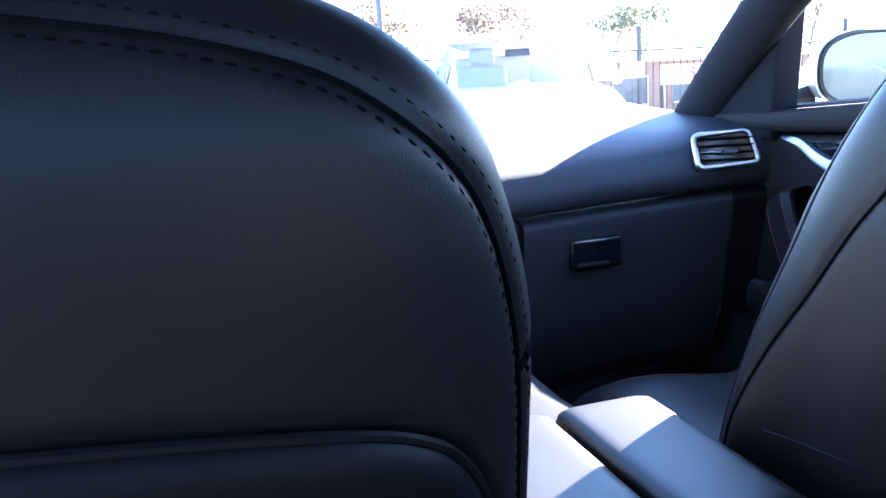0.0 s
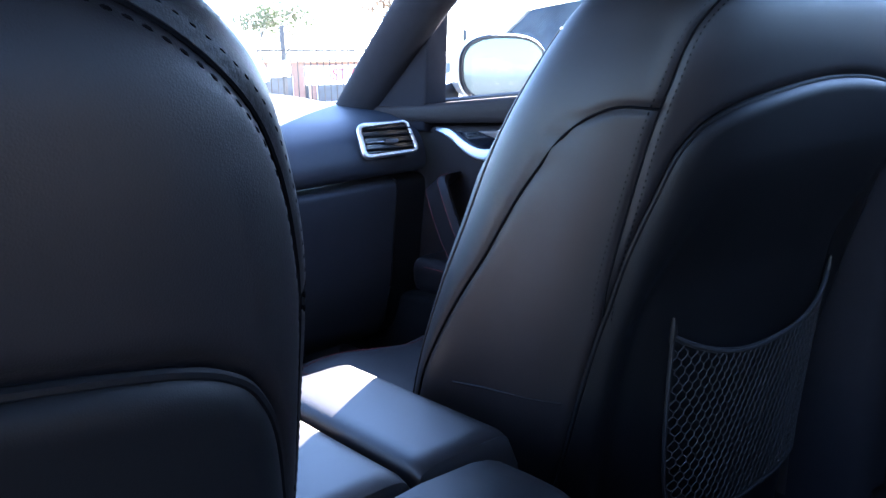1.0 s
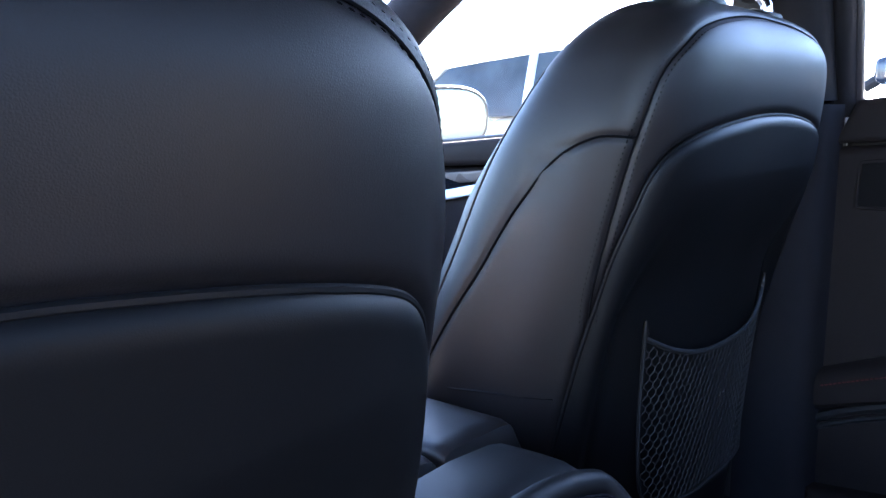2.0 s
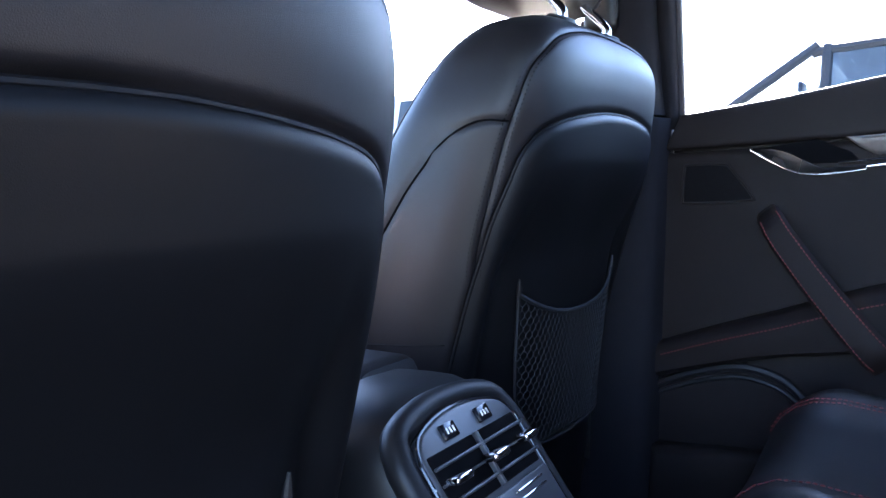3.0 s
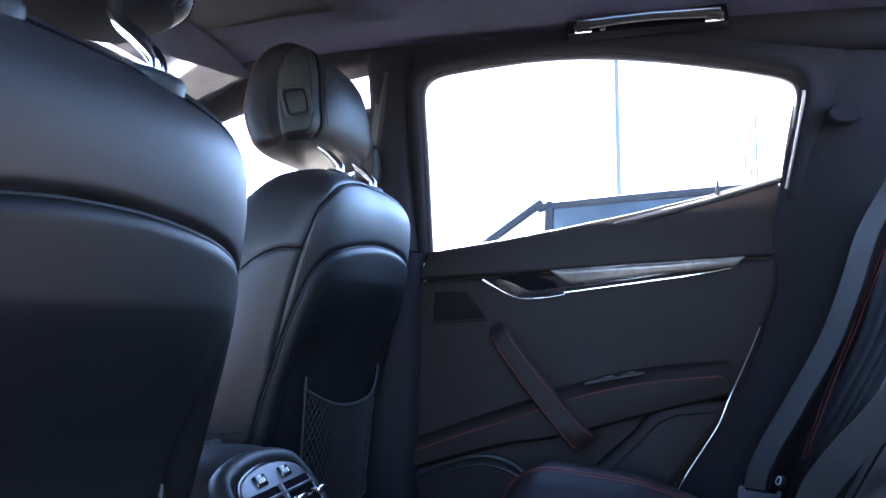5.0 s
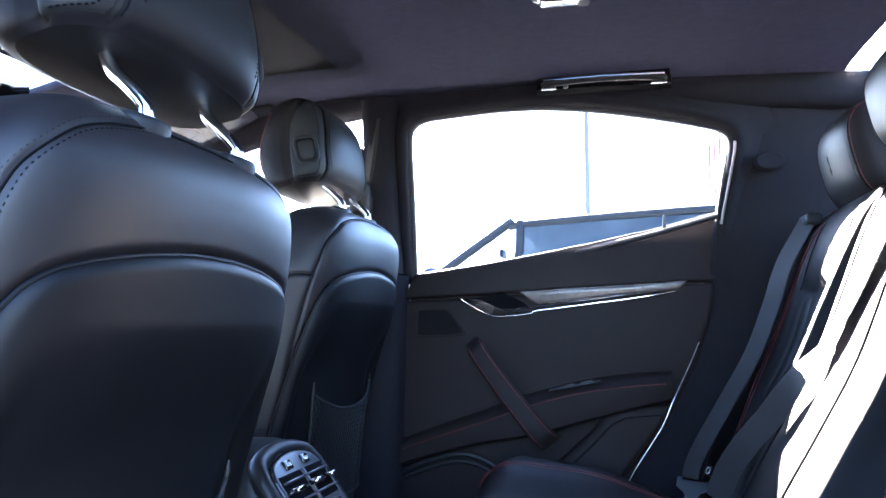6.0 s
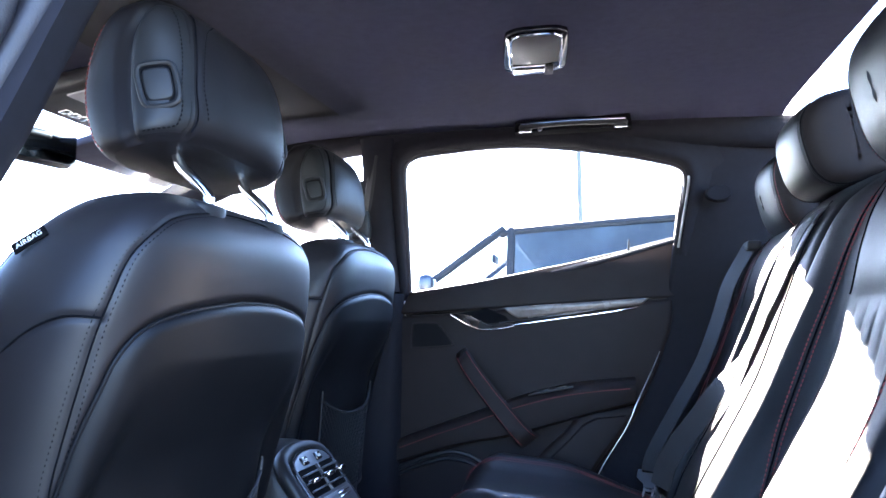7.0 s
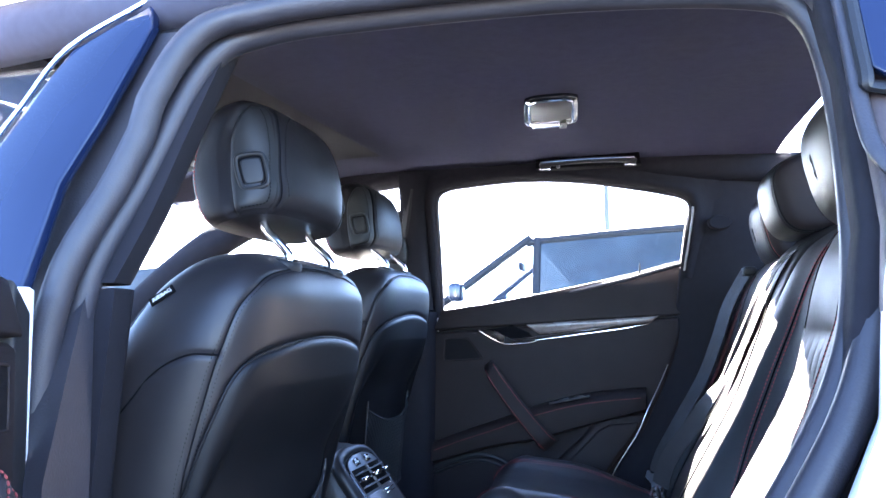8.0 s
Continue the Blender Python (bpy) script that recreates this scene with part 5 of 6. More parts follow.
# air vent with chrome ring
VC = Vector((0.603, 0.926, 0.874))
vrot = Matrix.Translation(VC) @ Matrix.Rotation(radians(-16), 4, "Z") @ Matrix.Rotation(radians(-12), 4, "X")
corner = [Vector((-0.054, 0, 0.024)), Vector((0.040, 0, 0.030)), Vector((0.056, 0, -0.024)), Vector((-0.048, 0, -0.031))]
ring = []
for i, c in enumerate(corner):
    a, b = (corner[i - 1] - c).normalized() * 0.011, (corner[(i + 1) % 4] - c).normalized() * 0.011
    ring += [c + a * (1 - k / 6) ** 2 + b * (k / 6) ** 2 for k in range(7)]
vent = dash_part("air_vent", tube([vrot @ p for p in ring], [0.0030 + 0.0022 * (1 if p.x < -0.035 else 0) + 0.0012 * (1 if p.z < 0 else 0) for p in ring], 8, closed=True, up=None), SATIN_METAL, lab="satin-ringed air vent")
bm = slab([(p.x * 0.97, p.z * 0.97) for p in ring], 0.004, 0.05, 0.0, axis="y")
bmesh.ops.transform(bm, matrix=vrot, verts=bm.verts[:])
dash_part("vent_well", bm, GLOSS, vent)
for k in range(4):
    bm = rbox((0, 0.0, -0.018 + 0.012 * k), (0.094, 0.012, 0.0022), 0.0008, 1, Matrix.Rotation(radians(12), 4, "X"))
    bmesh.ops.transform(bm, matrix=vrot, verts=bm.verts[:])
    dash_part("vent_slat", bm, SEAM, vent)
for c, sz, mt in (((0.004, -0.006, -0.006), (0.024, 0.010, 0.007), SATIN), ((-0.026, -0.003, -0.006), (0.04, 0.003, 0.0018), CHROME)):
    bm = rbox(c, sz, 0.001, 2)
    bmesh.ops.transform(bm, matrix=vrot, verts=bm.verts[:])
    dash_part("vent_slider", bm, mt, vent)
# centre screen
scr = rbox((0, 0, 0), (0.300, 0.02, 0.15), 0.012, 4, Matrix.Rotation(radians(-14), 4, "X"))
bmesh.ops.translate(scr, vec=(0.0, 0.905, 0.845), verts=scr.verts[:])
sc = dash_part("centre_screen", scr, SCREEN, lab="dark centre touch screen with chrome surround")
corners = spline([(-0.148, 0, -0.06), (-0.136, 0, -0.073), (0.136, 0, -0.073), (0.148, 0, -0.06), (0.148, 0, 0.06), (0.136, 0, 0.073), (-0.136, 0, 0.073), (-0.148, 0, 0.06)], 4, True)
m = Matrix.Translation((0, 0.895, 0.8475)) @ Matrix.Rotation(radians(-14), 4, "X")
dash_part("screen_rim", tube([m @ p for p in corners], 0.003, 6, closed=True), CHROME, sc)

# ---------- steering wheel ----------
wheel = thing("steering_wheel", pose(-0.40, 0.72, 0.80, 62, 0, 0), "black leather steering wheel", "steering wheel")
part("rim", tube([(0.185 * math.cos(a), 0.18 * math.sin(a), 0) for a in (2 * math.pi * j / 48 for j in range(48))], 0.016, 12, closed=True), LEATHER, wheel)
part("hub", rbox((0, -0.01, -0.02), (0.17, 0.13, 0.06), 0.025, 4), PLASTIC, wheel)
for a in (0, 180, 270):
    d = Vector((math.cos(radians(a)), math.sin(radians(a)), 0))
    part("spoke", tube([d * 0.06 + Vector((0, 0, -0.015)), d * 0.12 + Vector((0, 0, -0.008)), d * 0.18], 0.018, 8, flat=0.4), SATIN, wheel)
part("column", tube([(0, 0, -0.03), (0, 0, -0.12), (0, 0, -0.30)], 0.045, 12), PLASTIC, wheel)

# ---------- centre console ----------
con = thing("centre_console", (0.008, 0.4, 0.30), "black leather centre console with padded armrest and rear air vents", "console")
cin = Matrix.Translation((-0.008, -0.4, -0.30))
CX, CW = 0.0, 0.108


def con_part(nm, bm, mat, parent=None, lab="", **k):
    bmesh.ops.transform(bm, matrix=cin, verts=bm.verts[:])
    return part(nm, bm, mat, parent or con, lab, **k)


# body: cross-sections in x-z, along y
def con_ring(y, top, w, low=0.28, n=40, crown=0.008):
    ring = []
    for j in range(n):
        a = 2 * math.pi * j / n
        c, s = math.cos(a), math.sin(a)
        x = CX + w * math.copysign(abs(c) ** 0.42, c)
        z = (top + low) / 2 + (top - low) / 2 * math.copysign(abs(s) ** (0.28 if s > 0 else 0.3), s)
        ring.append((x, y, z - (crown * (abs(x - CX) / w) ** 2 if s > 0 else 0)))
    return ring


prof = [(0.012, 0.460, 0.096), (0.022, 0.530, 0.097), (0.043, 0.611, 0.098), (0.081, 0.664, 0.099), (0.116, 0.713, 0.100), (0.127, 0.730, 0.101), (0.141, 0.7415, 0.102), (0.160, 0.7455, 0.104), (0.185, 0.7455, 0.105), (0.215, 0.744, 0.106)]
con_part("console_rear", loft([con_ring(*p) for p in [(y, t, w) for y, t, w in prof]]), LEATHER_SIDE)
con_part("console_body", loft([con_ring(y, t, w) for y, t, w in ((0.215, 0.722, 0.106), (0.45, 0.715, 0.106), (0.60, 0.70, 0.11), (0.80, 0.70, 0.115), (0.95, 0.74, 0.12))]), PLASTIC)
# armrest pads: two lids side by side with a gap between
for x0, x1 in ((CX - 0.106, CX + 0.004), (CX + 0.011, CX + 0.106)):
    rings = []
    for i in range(25):
        y = 0.222 + 0.235 * i / 24
        e = min(i, 24 - i) / 24 * 0.235
        k = math.sqrt(max(0, 1 - (1 - min(1, e / 0.02)) ** 2))
        ring = []
        for j in range(36):
            a = 2 * math.pi * j / 36
            c, s = math.cos(a), math.sin(a)
            ring.append(((x0 + x1) / 2 + (x1 - x0) / 2 * (0.97 + 0.03 * k) * math.copysign(abs(c) ** 0.3, c), y, 0.715 + (0.026 * k + 0.004) * math.copysign(abs(s) ** 0.35, s)))
        rings.append(ring)
    con_part("armrest_lid", loft(rings), LEATHER, lab="padded leather armrest lid")
con_part("shifter", loft([[(0.02 + r * math.cos(a), 0.66 + r * math.sin(a), z) for a in (2 * math.pi * j / 16 for j in range(16))] for z, r in ((0.70, 0.03), (0.74, 0.014), (0.78, 0.018), (0.81, 0.024), (0.83, 0.02), (0.835, 0.008))]), LEATHER, lab="leather gear lever")
# rear face with switches, vents and tray
face = Matrix.Translation((CX, 0.1207, 0.7114)) @ Matrix.Rotation(radians(-36), 4, "X")


def face_part(nm, bm, mat, parent=None, lab="", **k):
    bmesh.ops.transform(bm, matrix=face, verts=bm.verts[:])
    return con_part(nm, bm, mat, parent, lab, **k)


arch = [(-0.079, -0.125), (-0.079, -0.030), (-0.077, -0.012), (-0.068, 0.002), (-0.048, 0.010), (-0.022, 0.0145), (0.0, 0.0155), (0.022, 0.0145), (0.048, 0.010), (0.068, 0.002), (0.077, -0.012), (0.079, -0.030), (0.079, -0.125)]
sm = [(p.x, p.y) for p in spline([(a, b, 0) for a, b in arch], 3)]
plate = face_part("vent_plate", slab(sm, -0.012, 0.03, 0.003, axis="y"), SATIN, lab="satin grey rear vent plate")
face_part("plate_rim", tube([(a * 1.015, -0.010, b + 0.001) for a, b in sm], 0.0017, 6), GLOSS)
outer = [(a * 1.13, b + 0.011 * max(0.0, min(1.0, (b + 0.03) / 0.03))) for a, b in sm]
face_part("face_padding", tube([(a, 0.002, b) for a, b in outer], 0.0125, 12), LEATHER_SIDE)
for s in (-1, 1):
    sw = face_part("heater_switch", rbox((s * 0.029, -0.0125, -0.001), (0.022, 0.005, 0.014), 0.0015, 2), GLOSS, plate, "black seat heater switch")
    for k in range(3):
        face_part("switch_mark", rbox((s * 0.029 - 0.005 + 0.005 * k, -0.0154, -0.001), (0.0015, 0.0008, 0.005), 0.0), PAPER, sw)
    # a solid block: its black colour stands in for the vent's shaded depth
    face_part("vent_well", rbox((s * 0.0375, -0.0045, -0.037), (0.071, 0.018, 0.050), 0.002, 2), SEAM, plate, "near-black block painted as the shaded vent opening")
    for z in (-0.0235, -0.0515):
        face_part("vent_slat", rbox((s * 0.0375, -0.016, z), (0.073, 0.005, 0.0030), 0.0014, 2), SATIN, plate)
    face_part("vent_slat", rbox((s * 0.0375, -0.015, -0.0375), (0.073, 0.004, 0.0024), 0.001, 1), SATIN, plate)
    face_part("vent_slider", rbox((s * 0.060, -0.022, -0.0375), (0.024, 0.014, 0.007), 0.0025, 3, Matrix.Rotation(radians(18), 4, "X")), CHROME, plate, "chrome vent slider")
face_part("vent_divider", rbox((0, -0.0125, -0.037), (0.005, 0.010, 0.050), 0.0015, 2), SATIN, plate)
face_part("vent_wheel", rbox((0.0, -0.024, -0.0375), (0.026, 0.014, 0.008), 0.003, 3, Matrix.Rotation(radians(18), 4, "X")), CHROME, plate, "chrome vent slider")
face_part("tray_lid", rbox((0, -0.0125, -0.094), (0.148, 0.006, 0.054), 0.002, 2), SATIN, plate)
for z in (-0.073, -0.080):
    face_part("tray_pull", rbox((0.030, -0.0165, z), (0.05, 0.004, 0.0022), 0.001, 2), CHROME, plate)

# ---------- ceiling things ----------
lamp = thing("dome_lamp", (0.047, -0.268, 1.396), "chrome-rimmed dome lamp with clear ribbed lens on the headliner", "ceiling lamp")
shape = [(-0.096, 0.020), (-0.086, 0.036), (-0.062, 0.044), (0.062, 0.047), (0.086, 0.038), (0.096, 0.020), (0.096, -0.020), (0.086, -0.038), (0.062, -0.047), (-0.062, -0.044), (-0.086, -0.036), (-0.096, -0.020)]
shape = [(p.x, p.y) for p in spline([(x, y, 0) for x, y in shape], 4, True)]
part("base", slab([(x * 1.08, y * 1.17) for x, y in shape], -0.006, 0.010, 0.003, axis="z"), GLOSS, lamp)
part("rim", tube([(x * 0.95, y * 0.93, -0.007) for x, y in shape], 0.0022, 8, closed=True), CHROME, lamp)
part("lens", sheet(lambda u, v: Vector((-0.084 + 0.132 * u, -0.040 + 0.08 * v, -0.007 - 0.009 * (1 - abs(2 * v - 1) ** 2.4) * (1 - (2 * u - 1) ** 6))), 24, 14, 0.003), LAMP_LENS, lamp, "clear frosted lens")
part("lamp_bar", rbox((0.070, 0.004, -0.009), (0.038, 0.074, 0.010), 0.0045, 3), CHROME, lamp, "bright chrome end of the lamp")
part("lamp_switch", rbox((0.058, -0.024, -0.0160), (0.048, 0.015, 0.005), 0.0018, 2), PLASTIC, lamp, "grey rocker switch")
for ob in lamp.children:   # the lamp is slightly skewed in plan
    for v in ob.data.vertices:
        v.co.y += 0.11 * v.co.x


def grab_handle(x, y0, y1, z, s):
    root = thing("grab_handle", (x, (y0 + y1) / 2, z), "dark folded grab handle with chrome edge above the door", "grab handle", "grab handles")
    h = abs(y1 - y0) / 2
    part("housing", slab([(-h - 0.014, -0.014), (h + 0.016, -0.014), (h + 0.014, 0.010), (-h - 0.010, 0.016)], 0.006 * s, 0.05 * s, 0.003), SEAM, root)
    part("grip", tube(spline([(-0.004 * s, -h, -0.010), (-0.014 * s, -h + 0.02, -0.006), (-0.018 * s, 0, -0.003), (-0.014 * s, h - 0.02, -0.006), (-0.004 * s, h, -0.010)], 6), 0.008, 10), PLASTIC, root)
    part("chrome_edge", tube([(-0.024 * s, -h + 0.002, -0.003), (-0.026 * s, 0, -0.001), (-0.024 * s, h - 0.002, -0.003)], 0.0026, 8), CHROME, root, "bright chrome edge")
    for y in (-h + 0.012, h - 0.012):
        part("end_cap", rbox((-0.008 * s, y, -0.012), (0.014, 0.026, 0.010), 0.003, 2), PLASTIC, root)
        part("cap_edge", rbox((-0.018 * s, y, -0.020), (0.005, 0.030, 0.0045), 0.0015, 2), CHROME, root)
    part("coat_hook", rbox((-0.012 * s, h - 0.045, -0.014), (0.010, 0.009, 0.008), 0.002, 2), SATIN, root)
    return root


grab_handle(0.550, -0.424, -0.186, 1.396, 1)
grab_handle(-0.575, 0.36, 0.55, 1.352, -1)

# sun visors, roof console and rear-view mirror at the windscreen header
for s in (-1, 1):
    v = thing("sun_visor", pose(s * 0.36, 0.66, 1.322, -14, 0, 0), "dark fabric sun visor folded up, with a white label", "sun visor", "sun visors")
    part("pad", rbox((0, 0, 0), (0.42, 0.17, 0.018), 0.008, 3), LINER, v)
    part("label", rbox((0.0 + 0.06 * s, -0.02, -0.0105), (0.06, 0.035, 0.001), 0.0), PAPER, v, "white printed label")
    for k in range(3):
        part("label_print", rbox((0.06 * s, -0.03 + 0.009 * k, -0.0115), (0.045, 0.003, 0.0006), 0.0), PLASTIC, v, smooth=False)
rc = thing("roof_console", pose(0.0, 0.535, 1.352, -10, 0, 0), "black roof console with lamps and chrome switches", "roof console")
part("housing", rbox((0, 0, 0), (0.22, 0.16, 0.035), 0.014, 4), PLASTIC, rc)
for x in (-0.06, 0.06):
    part("lamp_lens", rbox((x, -0.03, -0.018), (0.06, 0.05, 0.006), 0.003, 2), LAMP_LENS, rc)
for x in (-0.025, 0.0, 0.025):
    part("switch", rbox((x, 0.045, -0.018), (0.018, 0.02, 0.006), 0.002, 2), CHROME, rc)
rm = thing("rear_view_mirror", pose(0.0, 0.70, 1.285, 0, 0, -12), "black frameless rear-view mirror on the windscreen", "mirror")
part("shell", rbox((0, 0, 0), (0.25, 0.04, 0.07), 0.018, 4), PLASTIC, rm)
part("glass", rbox((0, -0.021, 0), (0.238, 0.003, 0.060), 0.0012, 2), MIRROR, rm)
part("stalk", tube([(0, 0.01, 0.0), (0, 0.05, 0.035), (0, 0.075, 0.06)], 0.012, 8), PLASTIC, rm)

# ---------- door mirror ----------
for s in (-1, 1):
    mr = thing("door_mirror", pose(s * 0.962, 1.085, 1.017, 0, 0, s * -10), "silver-shelled door mirror with clear glass", "door mirror", "door mirrors")
    rings = []
    for i in range(15):
        t = i / 14
        g = math.cos(t * math.pi / 2 * 0.96) ** 0.6
        rings.append([(0.118 * g * math.copysign(abs(math.cos(a)) ** 0.75, math.cos(a)), -0.045 + 0.12 * t, 0.074 * g * math.copysign(abs(math.sin(a)) ** 0.7, math.sin(a)) - 0.01 * (1 - g)) for a in (2 * math.pi * j / 40 for j in range(40))])
    part("shell", loft(rings), SILVER_PAINT, mr, "silver painted mirror shell")
    oval = [(0.106 * math.copysign(abs(math.cos(a)) ** 0.75, math.cos(a)), 0.063 * math.copysign(abs(math.sin(a)) ** 0.7, math.sin(a))) for a in (2 * math.pi * j / 40 for j in range(40))]
    part("bezel", tube([(a * 1.04, -0.047, b * 1.06) for a, b in oval], 0.005, 6, closed=True), PLASTIC, mr)
    part("glass", slab(oval, -0.050, -0.046, 0.0, axis="y"), MIRROR, mr, "mirror glass")
    part("foot", tube([(-s * 0.10, 0.0, -0.055), (-s * 0.16, -0.01, -0.065), (-s * 0.205, -0.02, -0.05)], [0.03, 0.026, 0.03], 10, flat=0.6), PLASTIC, mr)


# ---------- seat belts ----------
def ribbon(pts, width, normal, thick=0.0016):
    """A webbing band along pts, lying flat against a surface with the given normal."""
    p = spline(pts, 8)
    face = Vector(normal).normalized()
    rings = []
    for i, q in enumerate(p):
        d = (p[min(i + 1, len(p) - 1)] - p[max(i - 1, 0)]).normalized()
        a = d.cross(face).normalized() * width / 2
        n = face * thick / 2
        rings.append([q + a + n, q - a + n, q - a - n, q + a - n])
    return loft(rings)


def rear_belt(s, label):
    root = thing("rear_seat_belt", (s * 0.55, -0.58, 1.08), label, "seat belt", "rear seat belts")
    inv = Matrix.Translation((-s * 0.55, 0.58, -1.08))
    bm = ribbon([(s * 0.557, rear_back_y(1.10) + 0.022, 1.10)] + [(s * x, rear_back_y(z) + d, z) for x, z, d in ((0.552, 1.02, 0.020), (0.545, 0.94, 0.018), (0.538, 0.85, 0.018), (0.532, 0.76, 0.020), (0.529, 0.69, 0.022))] + [(s * 0.526, -0.453, 0.650), (s * 0.520, -0.446, 0.624)], 0.046, (-0.50, 0.80, 0.36))
    bmesh.ops.transform(bm, matrix=inv, verts=bm.verts[:])
    part("webbing", bm, WEB, root)
    bm = rbox((s * 0.562, rear_back_y(1.10) + 0.016, 1.100), (0.065, 0.03, 0.022), 0.006, 3)
    bmesh.ops.transform(bm, matrix=inv, verts=bm.verts[:])
    part("belt_guide", bm, PLASTIC, root)
    tg = Matrix.Translation((s * 0.520, -0.449, 0.596)) @ Matrix.Rotation(radians(62 * s), 4, "Z") @ Matrix.Rotation(radians(32), 4, "X")
    bm = slab([(-0.033, 0.030), (-0.033, 0.012), (-0.015, 0.0), (-0.012, -0.010), (0.012, -0.010), (0.015, 0.0), (0.033, 0.012), (0.033, 0.030), (0.026, 0.030), (0.024, 0.024), (-0.024, 0.024), (-0.026, 0.030)], -0.003, 0.003, 0.0015, axis="y")
    slot = [((-0.010, -0.006), (-0.010, -0.036)), ((0.010, -0.006), (0.010, -0.036)), ((-0.010, -0.036), (0.010, -0.036)), ((-0.010, -0.014), (0.010, -0.014))]
    bmesh.ops.transform(bm, matrix=inv @ tg, verts=bm.verts[:])
    part("tongue_grip", bm, SATIN, root, "grey plastic tongue grip")
    bm = bmesh.new()
    for (a, b), (c, d) in slot:
        tube([(a, 0, b), (c, 0, d)], 0.0026, 6, bm)
    bmesh.ops.transform(bm, matrix=inv @ tg, verts=bm.verts[:])
    part("tongue", bm, SATIN_METAL, root, "steel belt tongue")
    return root


rear_belt(1, "grey webbing rear seat belt hanging unbuckled with steel tongue")
mb = thing("middle_seat_belt", (-0.10, -0.70, 1.12), "grey webbing middle seat belt drawn across the backrest", "seat belt")
bm = ribbon([(x, rear_back_y(z) + 0.021 + d, z) for x, z, d in ((-0.075, 1.110, -0.02), (-0.068, 1.075, 0), (-0.05, 1.02, 0), (-0.015, 0.94, 0), (0.018, 0.875, 0.004))], 0.046, (0.0, 0.92, 0.38))
bmesh.ops.transform(bm, matrix=Matrix.Translation((0.10, 0.70, -1.12)), verts=bm.verts[:])
part("webbing", bm, WEB, mb)
# below, the band hangs free and twists towards its buckle
p = spline([(0.018, rear_back_y(0.875) + 0.026, 0.875), (0.034, rear_back_y(0.83) + 0.034, 0.835), (0.055, rear_back_y(0.79) + 0.038, 0.79), (0.085, rear_back_y(0.74) + 0.040, 0.745), (0.112, rear_back_y(0.70) + 0.038, 0.705), (0.128, rear_back_y(0.66) + 0.032, 0.665)], 8)
rings = []
for i, q in enumerate(p):
    d = (p[min(i + 1, len(p) - 1)] - p[max(i - 1, 0)]).normalized()
    k = min(1.0, i / 16)
    n = Vector((-0.95 * k, 0.92 - 0.55 * k, 0.38 - 0.1 * k)).normalized()
    a = d.cross(n).normalized() * 0.017
    rings.append([q + a + n * 0.0008, q - a + n * 0.0008, q - a - n * 0.0008, q + a - n * 0.0008])
bm = loft(rings)
bmesh.ops.transform(bm, matrix=Matrix.Translation((0.10, 0.70, -1.12)), verts=bm.verts[:])
part("loose_end", bm, WEB, mb, "twisted loose length of webbing")
bm = rbox((0.130, rear_back_y(0.66) + 0.036, 0.652), (0.050, 0.006, 0.022), 0.003, 2, Matrix.Rotation(radians(-18), 4, "X"))
bmesh.ops.transform(bm, matrix=Matrix.Translation((0.10, 0.70, -1.12)), verts=bm.verts[:])
part("tongue", bm, PLASTIC, mb, "black belt tongue")
for x in (0.135, 0.175, -0.14):
    bk = thing("belt_buckle", pose(x, -0.462, 0.606, -22, 0, 6), "black plastic belt buckle in the rear bench", "belt buckle", "belt buckles")
    part("body", rbox((0, 0, 0), (0.034, 0.024, 0.075), 0.007, 3), PLASTIC, bk)
    part("release", rbox((0, 0.004, 0.036), (0.024, 0.014, 0.006), 0.002, 2), PLASTIC, bk, "black release button")
# child seat anchor button
an = thing("anchor_button", pose(0.458, rear_back_y(0.648) + 0.004, 0.648, -68, 0, 24), "round white-marked anchor button on the rear backrest", "button")
part("disc", loft([[(r * math.cos(a), r * math.sin(a), z) for a in (2 * math.pi * j / 20 for j in range(20))] for z, r in ((-0.003, 0.009), (0.003, 0.009), (0.004, 0.007))]), PLASTIC, an)
part("mark", tube([(0.0058 * math.cos(a), 0.0058 * math.sin(a), 0.0045) for a in (2 * math.pi * j / 20 for j in range(20))], 0.0006, 5, closed=True), PAPER, an)
# front belt reel and webbing on the passenger pillar
fb = thing("front_seat_belt", (0.66, 0.20, 1.20), "front seat belt with black guide on the door pillar", "seat belt")
bm = rbox((0.655, 0.235, 1.19), (0.045, 0.05, 0.075), 0.012, 3)
bm = rbox((0.660, 0.225, 1.235), (0.03, 0.035, 0.14), 0.01, 3, bm=bm)
bmesh.ops.translate(bm, vec=(-0.66, -0.20, -1.20), verts=bm.verts[:])
part("guide", bm, PLASTIC, fb)
bm = ribbon([(0.650, 0.245, 1.17), (0.660, 0.262, 1.0), (0.668, 0.27, 0.8), (0.670, 0.28, 0.45)], 0.046, (-1, 0, 0))
bmesh.ops.translate(bm, vec=(-0.66, -0.20, -1.20), verts=bm.verts[:])
part("webbing", bm, WEB, fb)
# loudspeaker in the right quarter trim
qs = thing("quarter_speaker", pose(0.655, -0.63, 1.235, 0, 0, 0), "round dark tweeter in the quarter trim", "speaker")
part("grille", loft([[(x, 0.028 * r * math.cos(a), 0.018 * r * math.sin(a)) for a in (2 * math.pi * j / 24 for j in range(24))] for x, r in ((0.01, 1.1), (-0.008, 1.05), (-0.011, 0.9), (-0.009, 0.6))]), PILLAR, qs)


